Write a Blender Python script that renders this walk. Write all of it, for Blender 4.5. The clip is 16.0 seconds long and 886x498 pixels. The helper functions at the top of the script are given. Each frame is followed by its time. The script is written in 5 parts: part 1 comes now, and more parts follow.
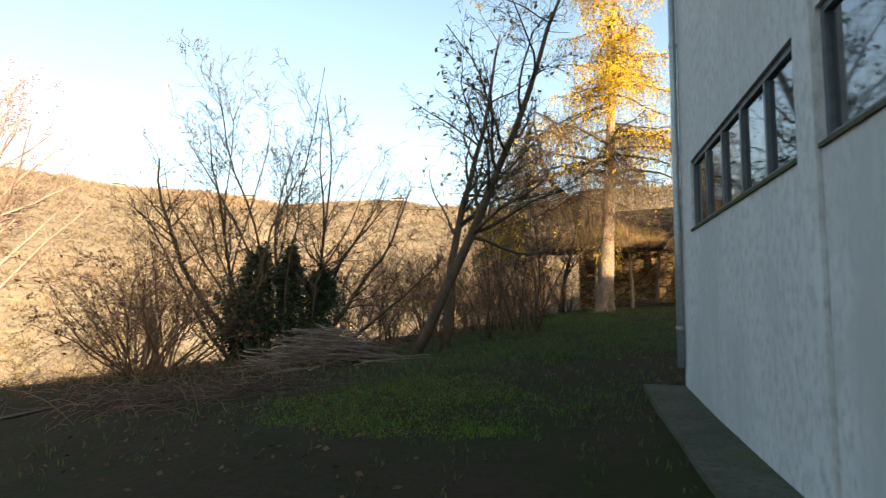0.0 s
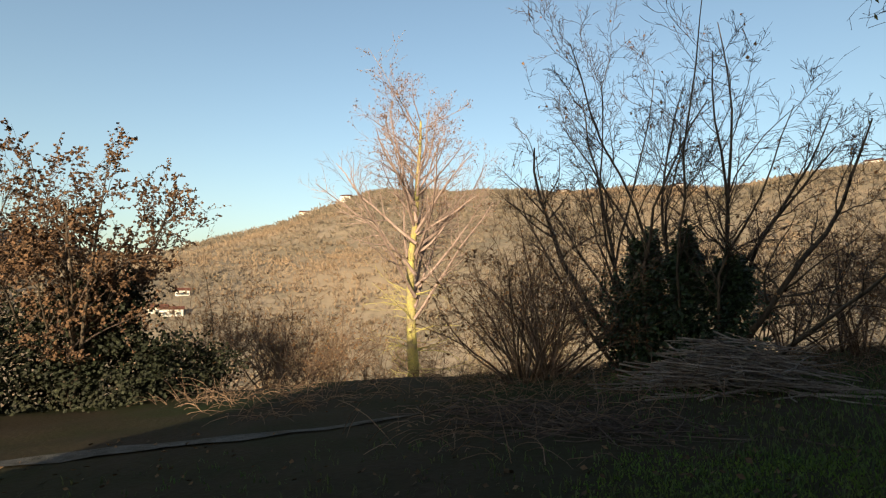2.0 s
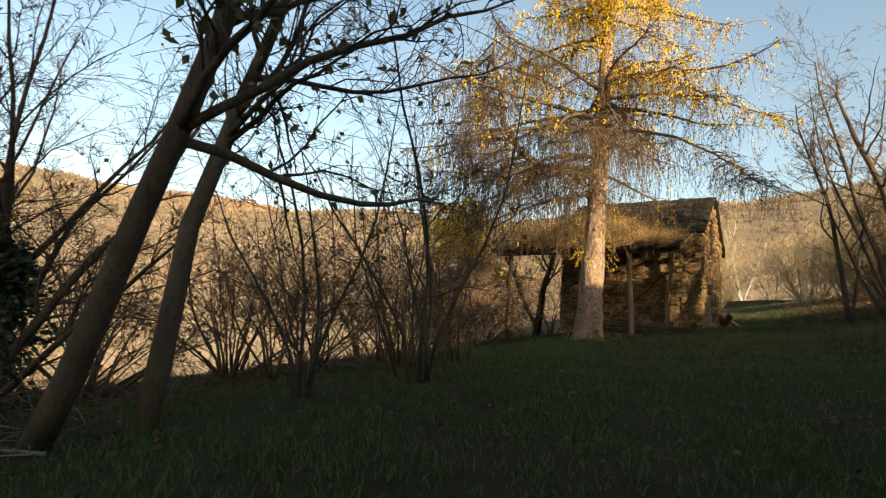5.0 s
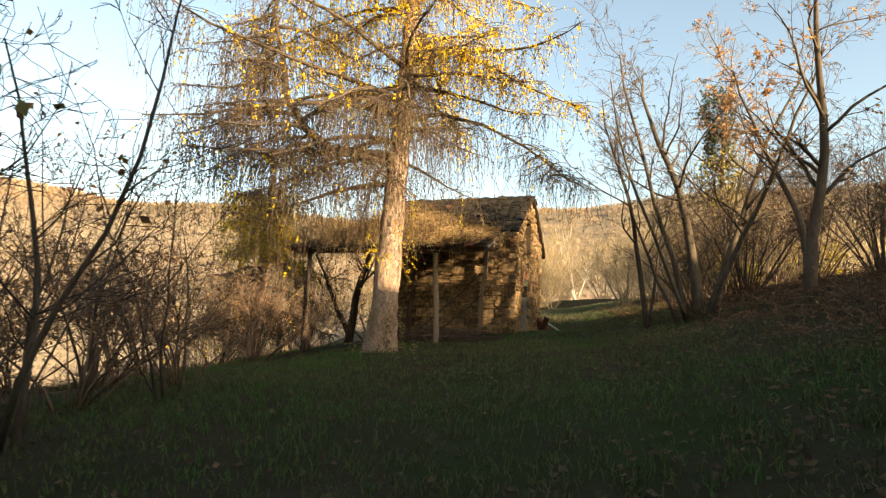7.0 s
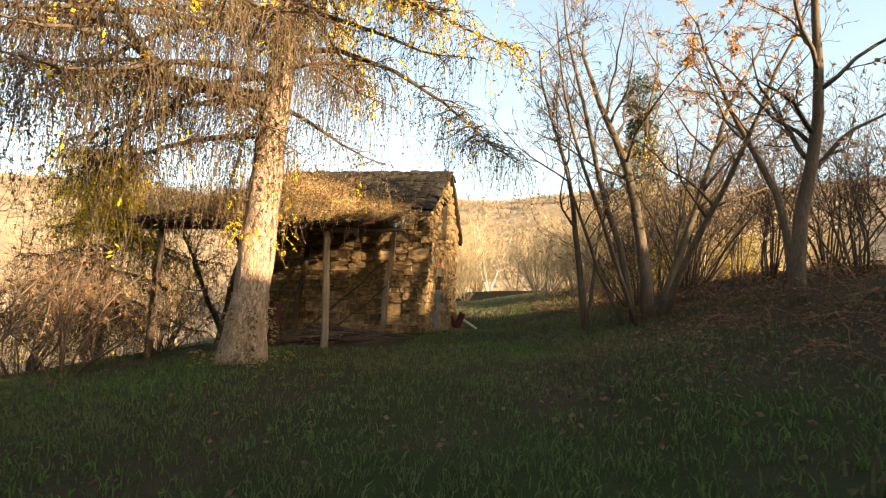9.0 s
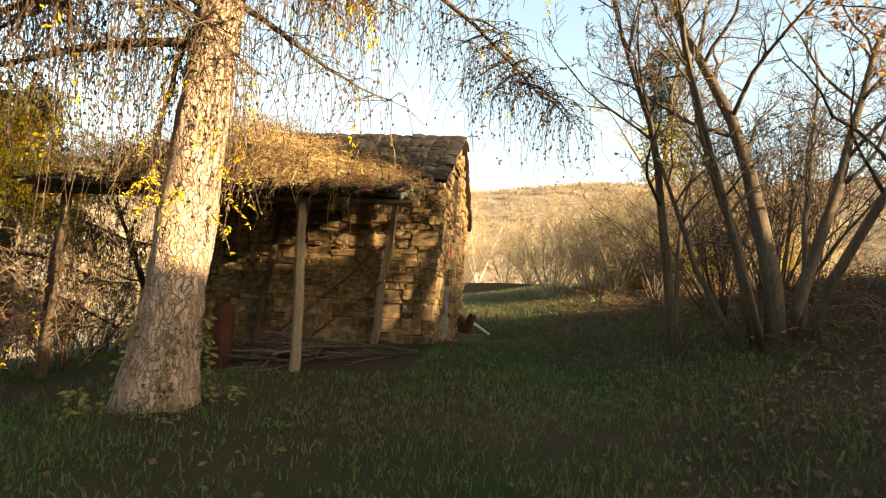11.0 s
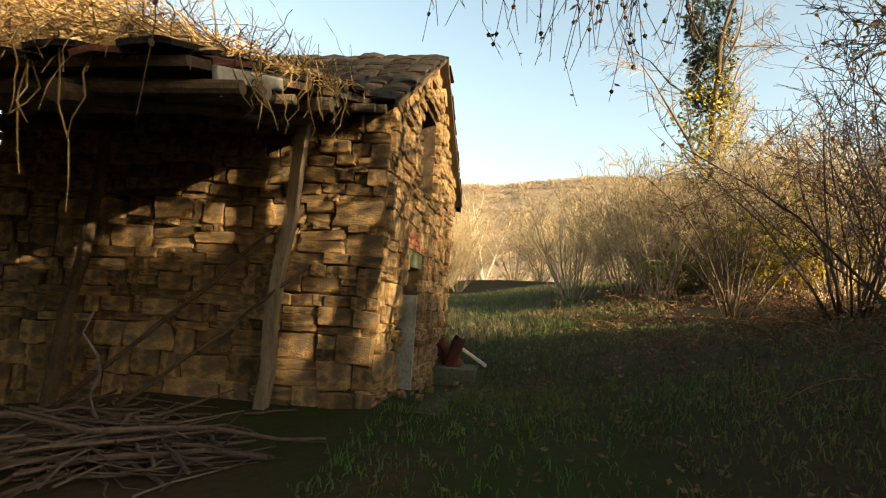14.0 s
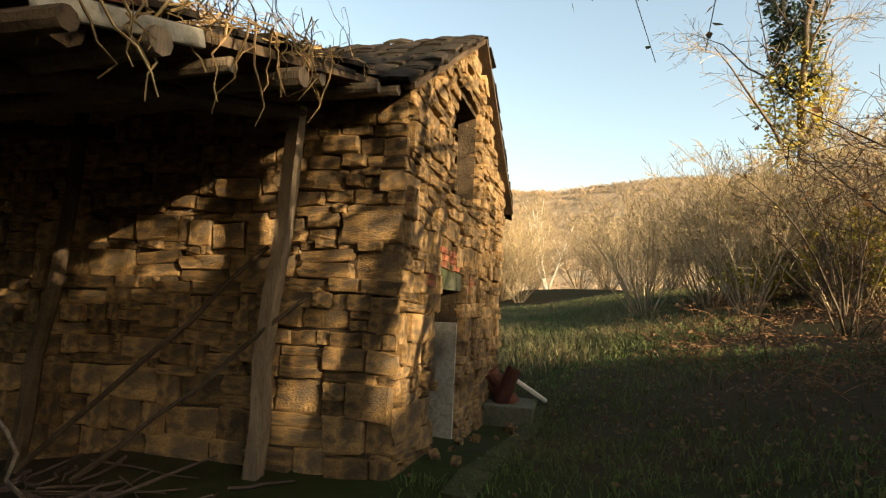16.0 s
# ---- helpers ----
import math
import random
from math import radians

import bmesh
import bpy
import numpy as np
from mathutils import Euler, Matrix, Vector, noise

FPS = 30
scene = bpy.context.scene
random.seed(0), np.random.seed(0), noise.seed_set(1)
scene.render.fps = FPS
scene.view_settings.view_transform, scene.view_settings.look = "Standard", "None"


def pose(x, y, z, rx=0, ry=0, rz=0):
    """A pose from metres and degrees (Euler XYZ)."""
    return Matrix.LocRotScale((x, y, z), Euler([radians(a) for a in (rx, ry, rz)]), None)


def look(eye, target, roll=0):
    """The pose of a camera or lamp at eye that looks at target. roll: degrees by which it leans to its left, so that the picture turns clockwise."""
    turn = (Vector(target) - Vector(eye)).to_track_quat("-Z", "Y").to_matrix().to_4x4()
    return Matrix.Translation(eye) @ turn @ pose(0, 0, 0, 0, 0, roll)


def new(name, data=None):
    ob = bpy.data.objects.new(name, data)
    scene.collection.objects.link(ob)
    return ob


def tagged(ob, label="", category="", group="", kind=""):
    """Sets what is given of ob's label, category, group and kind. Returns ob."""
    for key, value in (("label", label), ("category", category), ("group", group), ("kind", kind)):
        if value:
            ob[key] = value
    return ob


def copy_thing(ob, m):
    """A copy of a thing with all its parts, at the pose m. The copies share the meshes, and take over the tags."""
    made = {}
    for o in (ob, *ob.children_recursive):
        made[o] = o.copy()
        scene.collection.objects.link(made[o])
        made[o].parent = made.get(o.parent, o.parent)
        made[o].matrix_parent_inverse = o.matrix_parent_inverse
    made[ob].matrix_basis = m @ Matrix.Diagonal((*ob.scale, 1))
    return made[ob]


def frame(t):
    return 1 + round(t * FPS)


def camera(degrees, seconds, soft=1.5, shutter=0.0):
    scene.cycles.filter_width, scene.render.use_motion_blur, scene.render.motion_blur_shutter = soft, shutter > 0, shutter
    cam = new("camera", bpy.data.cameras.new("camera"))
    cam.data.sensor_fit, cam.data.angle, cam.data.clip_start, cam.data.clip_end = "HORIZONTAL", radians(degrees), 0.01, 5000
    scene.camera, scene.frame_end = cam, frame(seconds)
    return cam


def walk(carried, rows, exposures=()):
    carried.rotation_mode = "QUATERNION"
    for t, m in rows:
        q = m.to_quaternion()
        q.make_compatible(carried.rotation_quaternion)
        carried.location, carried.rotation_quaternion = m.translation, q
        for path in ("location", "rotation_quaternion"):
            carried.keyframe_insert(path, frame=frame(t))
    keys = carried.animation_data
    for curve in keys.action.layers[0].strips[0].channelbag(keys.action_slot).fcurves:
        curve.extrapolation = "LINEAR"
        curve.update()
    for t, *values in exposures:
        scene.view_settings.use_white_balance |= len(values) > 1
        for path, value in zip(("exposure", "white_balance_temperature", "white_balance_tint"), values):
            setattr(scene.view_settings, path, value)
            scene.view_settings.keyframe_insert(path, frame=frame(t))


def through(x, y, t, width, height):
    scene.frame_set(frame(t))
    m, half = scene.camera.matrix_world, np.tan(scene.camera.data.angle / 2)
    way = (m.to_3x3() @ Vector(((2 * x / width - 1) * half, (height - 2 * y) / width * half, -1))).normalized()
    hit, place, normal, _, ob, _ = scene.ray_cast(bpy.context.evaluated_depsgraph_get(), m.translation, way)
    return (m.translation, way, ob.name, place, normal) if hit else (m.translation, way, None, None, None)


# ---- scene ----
cam = camera(76.6, 16.0, 1.2, 0.15)
PATH = [
    (0, (0.508, 0.832, 1.429), (0.436, 2.819, 1.638), 0.9),
    (0.5, (0.299, 1.419, 1.533), (-0.134, 3.363, 1.723), 0.8),
    (1, (0.044, 1.99, 1.526), (-0.861, 3.765, 1.704), 0.2),
    (1.5, (0.112, 2.739, 1.558), (-1.129, 4.299, 1.727), 0.1),
    (2, (0.517, 3.78, 1.591), (-0.888, 5.194, 1.754), 0.3),
    (2.5, (0.939, 4.837, 1.626), (-0.5, 6.217, 1.782), 1.0),
    (3, (1.477, 5.68, 1.646), (0.204, 7.215, 1.807), 1.8),
    (3.5, (1.952, 6.395, 1.63), (0.972, 8.128, 1.813), 2.6),
    (4, (2.464, 6.827, 1.544), (1.831, 8.711, 1.768), 3.4),
    (4.5, (2.906, 7.576, 1.53), (2.526, 9.524, 1.779), 3.4),
    (4.7, (2.94, 7.85, 1.57), (2.691, 9.82, 1.82), 3.3),
    (5.3, (2.97, 8.62, 1.65), (2.97, 10.6, 1.91), 2.9),
    (6, (3.72, 9.36, 1.79), (3.9, 11.34, 2.06), 2.4),
    (6.8, (4.746, 10.089, 1.945), (5.076, 12.042, 2.22), 1.9),
    (7, (4.903, 10.358, 1.95), (5.288, 12.301, 2.226), 2.1),
    (7.5, (5.271, 11.093, 1.977), (5.795, 13.004, 2.252), 2.5),
    (8, (5.472, 11.781, 2.008), (6.075, 13.668, 2.283), 2.6),
    (8.5, (5.717, 12.498, 2.085), (6.378, 14.366, 2.35), 2.6),
    (8.7, (5.787, 12.773, 2.127), (6.458, 14.639, 2.386), 2.5),
    (10.8, (6.402, 16.303, 2.469), (7.149, 18.145, 2.69), 3.9),
    (11, (6.485, 16.677, 2.498), (7.231, 18.52, 2.714), 3.7),
    (11.5, (6.742, 17.552, 2.568), (7.48, 19.399, 2.775), 3.9),
    (12, (7.072, 18.358, 2.639), (7.81, 20.206, 2.84), 4.0),
    (12.5, (7.417, 19.123, 2.667), (8.142, 20.976, 2.863), 4.1),
    (13, (7.927, 19.756, 2.715), (8.642, 21.613, 2.912), 3.9),
    (13.5, (8.451, 20.41, 2.826), (9.169, 22.266, 3.024), 3.7),
    (14, (8.903, 20.986, 2.924), (9.619, 22.843, 3.123), 3.7),
    (14.5, (9.301, 21.54, 3.029), (9.993, 23.406, 3.228), 3.5),
    (15, (9.484, 21.945, 3.075), (10.15, 23.82, 3.279), 3.4),
    (15.5, (9.606, 22.141, 3.134), (10.235, 24.028, 3.344), 3.1),
    (16, (9.568, 22.139, 3.155), (10.072, 24.062, 3.375), 2.6),
]
EXPOSURES = [(0, 1.92, 7300, 6), (0.5, 1.57, 7300, 6), (1.0, 1.3, 7300, 4), (1.5, 1.02, 7000, 4), (2.5, 0.84, 6600, 4), (3.5, 0.86, 6600, 4), (4.5, 1.26, 7300, 6), (7, 1.95, 8000, 6), (8.5, 2.3, 8200, 8), (11, 2.4, 8500, 6), (13, 2.2, 8600, 4), (14, 2.02, 8500, 5), (16, 1.95, 8400, 6)]
walk(cam, [(t, look(eye, target, roll)) for t, eye, target, roll in PATH], EXPOSURES)

# ---- world and sun ----
SUN_BEARING, SUN_HEIGHT = radians(-148), radians(14)
to_sun = Vector((-math.sin(SUN_BEARING) * math.cos(SUN_HEIGHT), math.cos(SUN_BEARING) * math.cos(SUN_HEIGHT), math.sin(SUN_HEIGHT)))
world = bpy.data.worlds.new("world")
scene.world = world
world.use_nodes = True
sky = world.node_tree.nodes.new("ShaderNodeTexSky")
sky.sky_type, sky.sun_disc = "NISHITA", False
sky.sun_elevation, sky.sun_rotation = SUN_HEIGHT, math.atan2(to_sun.x, to_sun.y)
sky.air_density, sky.dust_density, sky.ozone_density = 1.0, 2.2, 1.0
back = world.node_tree.nodes["Background"]
back.inputs["Strength"].default_value = 0.12
world.node_tree.links.new(sky.outputs[0], back.inputs["Color"])
sun = new("sun", bpy.data.lights.new("sun", "SUN"))
sun.data.energy, sun.data.angle, sun.data.color = 5.0, radians(0.6), (1.0, 0.82, 0.6)
sun.matrix_world = look(to_sun * 60, (0, 0, 0))


# ---- materials ----
def material(name, one, two, size=3.0, rough=0.85, bump=0.3, third=None, fine=14.0, per_object=0.0, per_island=0.0, metallic=0.0, stretch=(1, 1, 1), through=0.0):
    """Two colours mixed by coarse and fine noise, with relief; optional third colour in blotches."""
    m = bpy.data.materials.new(name)
    m.use_nodes = True
    nt = m.node_tree
    b = nt.nodes["Principled BSDF"]
    co = nt.nodes.new("ShaderNodeTexCoord")
    mp = nt.nodes.new("ShaderNodeMapping")
    mp.inputs["Scale"].default_value = stretch
    nt.links.new(co.outputs["Object"], mp.inputs["Vector"])

    def cloud(scale, detail):
        n = nt.nodes.new("ShaderNodeTexNoise")
        n.inputs["Scale"].default_value, n.inputs["Detail"].default_value = scale, detail
        n.inputs["Roughness"].default_value = 0.65
        nt.links.new(mp.outputs[0], n.inputs["Vector"])
        return n

    def blend(fac, a, c):
        x = nt.nodes.new("ShaderNodeMix")
        x.data_type = "RGBA"
        nt.links.new(fac, x.inputs[0])
        for v, slot in ((a, 6), (c, 7)):
            if isinstance(v, tuple):
                x.inputs[slot].default_value = (*v, 1)
            else:
                nt.links.new(v, x.inputs[slot])
        return x.outputs[2]

    def steep(out, lo, hi):
        r = nt.nodes.new("ShaderNodeMapRange")
        r.inputs[1].default_value, r.inputs[2].default_value = lo, hi
        nt.links.new(out, r.inputs[0])
        return r.outputs[0]

    coarse, grain = cloud(size, 4), cloud(size * fine, 3)
    col = blend(steep(coarse.outputs[0], 0.35, 0.65), one, two)
    dark = tuple(c * 0.55 for c in two)
    col = blend(steep(grain.outputs[0], 0.45, 0.85), col, dark)
    if third:
        col = blend(steep(cloud(size * 0.37, 5).outputs[0], 0.5, 0.62), col, third)
    for amount, node, out in ((per_object, "ShaderNodeObjectInfo", "Random"), (per_island, "ShaderNodeNewGeometry", "Random Per Island")):
        if amount:
            o = nt.nodes.new(node)
            h = nt.nodes.new("ShaderNodeHueSaturation")
            r = nt.nodes.new("ShaderNodeMapRange")
            r.inputs[3].default_value, r.inputs[4].default_value = 1 - amount, 1 + amount
            nt.links.new(o.outputs[out], r.inputs[0])
            nt.links.new(r.outputs[0], h.inputs["Value"])
            nt.links.new(col, h.inputs["Color"])
            col = h.outputs[0]
    nt.links.new(col, b.inputs["Base Color"])
    b.inputs["Roughness"].default_value, b.inputs["Metallic"].default_value = rough, metallic
    b.inputs["Specular IOR Level"].default_value = 0.5 if rough < 0.6 else 0.5 * (1 - rough) + 0.03
    if through:
        b.inputs["Transmission Weight"].default_value = 0.0
        t = nt.nodes.new("ShaderNodeBsdfTranslucent")
        s = nt.nodes.new("ShaderNodeMixShader")
        s.inputs[0].default_value = through
        nt.links.new(col, t.inputs["Color"])
        nt.links.new(b.outputs[0], s.inputs[1])
        nt.links.new(t.outputs[0], s.inputs[2])
        nt.links.new(s.outputs[0], nt.nodes["Material Output"].inputs["Surface"])
    if bump:
        p = nt.nodes.new("ShaderNodeBump")
        p.inputs["Strength"].default_value, p.inputs["Distance"].default_value = bump, 0.02
        nt.links.new(grain.outputs[0], p.inputs["Height"])
        nt.links.new(p.outputs[0], b.inputs["Normal"])
    return m


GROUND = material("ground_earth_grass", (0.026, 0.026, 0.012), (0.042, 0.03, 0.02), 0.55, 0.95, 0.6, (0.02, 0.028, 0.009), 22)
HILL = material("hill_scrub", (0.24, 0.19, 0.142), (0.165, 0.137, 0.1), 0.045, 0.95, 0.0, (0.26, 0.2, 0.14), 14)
# the blue of distant haze is mixed into this base colour
FAR_HILL = material("hazy_blue_far_hill", (0.1, 0.115, 0.15), (0.075, 0.09, 0.12), 0.02, 0.95, 0.0, None, 14)
GRASS_BRIGHT = material("bright_mossy_grass", (0.09, 0.17, 0.02), (0.12, 0.16, 0.03), 0.6, 0.7, 0, None, 30, 0, 0.2, through=0.3)
GRASS = material("grass_blades", (0.056, 0.115, 0.026), (0.095, 0.095, 0.042), 0.35, 0.75, 0, None, 30, 0, 0.28, through=0.3)
MEADOW = material("dry_meadow_blades", (0.065, 0.1, 0.035), (0.16, 0.135, 0.075), 0.3, 0.8, 0, None, 20, 0, 0.4, through=0.3)
BANK_GRASS = material("dull_bank_grass", (0.045, 0.058, 0.024), (0.085, 0.068, 0.04), 0.3, 0.8, 0, None, 20, 0, 0.3, through=0.2)
LITTER = material("dead_leaves", (0.075, 0.044, 0.025), (0.12, 0.078, 0.045), 4, 0.8, 0, None, 5, 0, 0.5, through=0.15)
BARK = material("grey_brown_bark", (0.11, 0.085, 0.062), (0.07, 0.055, 0.042), 5, 0.95, 0.8, None, 6, 0.15, stretch=(1, 1, 0.25))
TWIG = material("dark_twigs", (0.1, 0.075, 0.06), (0.07, 0.052, 0.045), 2, 0.9, 0, None, 6, 0, 0.3)
TWIG_RED = material("reddish_twigs", (0.19, 0.125, 0.085), (0.12, 0.08, 0.055), 2, 0.9, 0, None, 6, 0, 0.3)
TWIG_PINK = material("pinkish_fine_twigs", (0.36, 0.26, 0.22), (0.26, 0.185, 0.155), 2, 0.9, 0, None, 6, 0, 0.3)
TWIG_PALE = material("pale_straw_twigs", (0.33, 0.26, 0.17), (0.2, 0.155, 0.1), 1.5, 0.9, 0, None, 6, 0, 0.35)
LICHEN = material("yellow_lichen_bark", (0.46, 0.4, 0.13), (0.33, 0.27, 0.11), 3.5, 0.95, 0.6, (0.24, 0.19, 0.13), 6)
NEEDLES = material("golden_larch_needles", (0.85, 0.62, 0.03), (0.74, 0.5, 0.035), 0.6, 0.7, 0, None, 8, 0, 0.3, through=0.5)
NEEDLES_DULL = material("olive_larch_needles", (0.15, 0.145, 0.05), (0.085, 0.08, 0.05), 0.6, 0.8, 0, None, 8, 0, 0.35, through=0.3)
CONES = material("larch_cones", (0.06, 0.04, 0.03), (0.09, 0.06, 0.04), 4, 0.9, 0)
IVY = material("ivy_leaves", (0.016, 0.032, 0.01), (0.03, 0.05, 0.016), 1.2, 0.45, 0, None, 8, 0, 0.5, through=0.12)
# leaf colour darkened to stand for the shade on the hedge's lower part
HEDGE = material("shade_dark_hedge_leaves", (0.016, 0.021, 0.01), (0.026, 0.026, 0.014), 1.2, 0.7, 0, None, 8, 0, 0.5)
IVY_YELLOW = material("yellowing_ivy_leaves", (0.22, 0.22, 0.03), (0.42, 0.31, 0.04), 0.8, 0.5, 0, None, 8, 0, 0.5, through=0.3)
LEAF_BROWN = material("withered_brown_leaves", (0.27, 0.14, 0.06), (0.18, 0.1, 0.05), 2, 0.8, 0, None, 8, 0, 0.4, through=0.3)
LEAF_ORANGE = material("withered_orange_leaves", (0.5, 0.28, 0.12), (0.36, 0.19, 0.08), 2, 0.8, 0, None, 8, 0, 0.4, through=0.35)
LEAF_DARK = material("dark_brown_leaves", (0.14, 0.08, 0.045), (0.09, 0.055, 0.035), 2, 0.9, 0, None, 8, 0, 0.4)
LEAF_GREEN = material("dull_green_leaves", (0.1, 0.1, 0.035), (0.16, 0.13, 0.05), 2, 0.7, 0, None, 8, 0, 0.4, through=0.25)
STICK = material("grey_cut_sticks", (0.21, 0.18, 0.16), (0.12, 0.095, 0.08), 4, 0.9, 0.3, None, 6, 0, 0.4)
VINE = material("dry_vine_stems", (0.4, 0.28, 0.14), (0.22, 0.14, 0.075), 2, 0.9, 0, None, 6, 0, 0.6)
STONE = material("sandstone", (0.33, 0.208, 0.098), (0.175, 0.112, 0.06), 2.6, 0.95, 1.0, (0.1, 0.076, 0.054), 7, 0.42)
MORTAR = material("earth_mortar", (0.085, 0.062, 0.042), (0.05, 0.038, 0.028), 6, 1.0, 0.9, None, 6)
TILE = material("weathered_roof_tiles", (0.022, 0.02, 0.018), (0.034, 0.027, 0.022), 3, 0.98, 0.7, (0.024, 0.024, 0.017), 8, 0.4)
RED_TILE = material("terracotta", (0.14, 0.055, 0.038), (0.1, 0.045, 0.033), 3, 0.9, 0.5, None, 8, 0.25)
BRICK = material("red_brick", (0.3, 0.1, 0.06), (0.22, 0.09, 0.06), 9, 0.92, 0.6, None, 6, 0.2)
WOOD = material("weathered_grey_timber", (0.24, 0.19, 0.14), (0.15, 0.115, 0.085), 3, 0.9, 0.7, None, 9, 0.15, stretch=(4, 4, 0.5))
DARK_WOOD = material("dark_old_timber", (0.09, 0.065, 0.045), (0.055, 0.04, 0.03), 3, 0.95, 0.6, None, 9)
PLASTER = material("grey_cement_render", (0.5, 0.54, 0.56), (0.44, 0.475, 0.49), 0.8, 0.9, 0.2, (0.36, 0.39, 0.4), 18, stretch=(1.2, 1.2, 0.6))
KERB_MOSS = material("mossy_kerb_stone", (0.055, 0.055, 0.035), (0.04, 0.045, 0.022), 3, 0.98, 0.8, (0.028, 0.035, 0.014), 8)
JAMB = material("stained_grey_cement", (0.34, 0.33, 0.3), (0.24, 0.23, 0.2), 2.5, 0.95, 0.4, (0.15, 0.14, 0.12), 9)
CONCRETE = material("mossy_concrete", (0.1, 0.1, 0.078), (0.065, 0.07, 0.05), 1.6, 0.95, 0.5, (0.07, 0.085, 0.04), 14)
GRAVEL = material("pale_gravel_track", (0.12, 0.112, 0.1), (0.06, 0.055, 0.046), 5, 0.95, 0.6, None, 12)
STEEL = material("blue_grey_painted_steel", (0.1, 0.13, 0.15), (0.07, 0.09, 0.1), 3, 0.5, 0.1, metallic=0.2)
PIPE = material("zinc_drainpipe", (0.36, 0.42, 0.45), (0.28, 0.33, 0.36), 3, 0.45, 0.1, metallic=0.5)
WHITE = material("pale_sacking", (0.6, 0.57, 0.5), (0.45, 0.42, 0.36), 6, 0.85, 0.4)
RUST = material("rusty_red_metal", (0.075, 0.026, 0.02), (0.045, 0.02, 0.016), 6, 0.8, 0.4, metallic=0.2)
HOUSE_WALL = material("far_house_walls", (0.75, 0.7, 0.62), (0.65, 0.6, 0.52), 0.3, 0.9, 0)
GLASS = bpy.data.materials.new("window_glass")
GLASS.use_nodes = True
gb = GLASS.node_tree.nodes["Principled BSDF"]
gb.inputs["Base Color"].default_value, gb.inputs["Roughness"].default_value = (0.02, 0.025, 0.03, 1), 0.04
gb.inputs["Specular IOR Level"].default_value, gb.inputs["IOR"].default_value = 1.0, 1.9


def plated_bark(name, plate, pale, crack):
    """Upright bark plates with dark cracks between them."""
    m = material(name, plate, pale, 7, 0.95, 0.5, None, 4, stretch=(1, 1, 0.4))
    nt = m.node_tree
    b = nt.nodes["Principled BSDF"]
    co, mp, warp = nt.nodes.new("ShaderNodeTexCoord"), nt.nodes.new("ShaderNodeMapping"), nt.nodes.new("ShaderNodeTexNoise")
    mp.inputs["Scale"].default_value = (1, 1, 0.26)
    warp.inputs["Scale"].default_value = 9
    add = nt.nodes.new("ShaderNodeVectorMath")
    scale = nt.nodes.new("ShaderNodeVectorMath")
    scale.operation = "SCALE"
    scale.inputs["Scale"].default_value = 0.14
    vor, ramp, mix, bump = nt.nodes.new("ShaderNodeTexVoronoi"), nt.nodes.new("ShaderNodeMapRange"), nt.nodes.new("ShaderNodeMix"), nt.nodes.new("ShaderNodeBump")
    vor.feature = "DISTANCE_TO_EDGE"
    vor.inputs["Scale"].default_value = 19
    ramp.inputs[1].default_value, ramp.inputs[2].default_value = -0.02, 0.12
    mix.data_type = "RGBA"
    mix.inputs[6].default_value = (*crack, 1)
    bump.inputs["Strength"].default_value, bump.inputs["Distance"].default_value = 0.9, 0.03
    old = b.inputs["Base Color"].links[0].from_socket
    for x, y in ((co.outputs["Object"], mp.inputs[0]), (co.outputs["Object"], warp.inputs[0]), (warp.outputs["Color"], scale.inputs[0]), (mp.outputs[0], add.inputs[0]), (scale.outputs[0], add.inputs[1]), (add.outputs[0], vor.inputs["Vector"]), (vor.outputs["Distance"], ramp.inputs[0]), (ramp.outputs[0], mix.inputs[0]), (old, mix.inputs[7]), (mix.outputs[2], b.inputs["Base Color"]), (ramp.outputs[0], bump.inputs["Height"]), (bump.outputs[0], b.inputs["Normal"])):
        nt.links.new(x, y)
    return m


LARCH_BARK = plated_bark("larch_bark", (0.42, 0.31, 0.24), (0.27, 0.185, 0.135), (0.19, 0.13, 0.095))


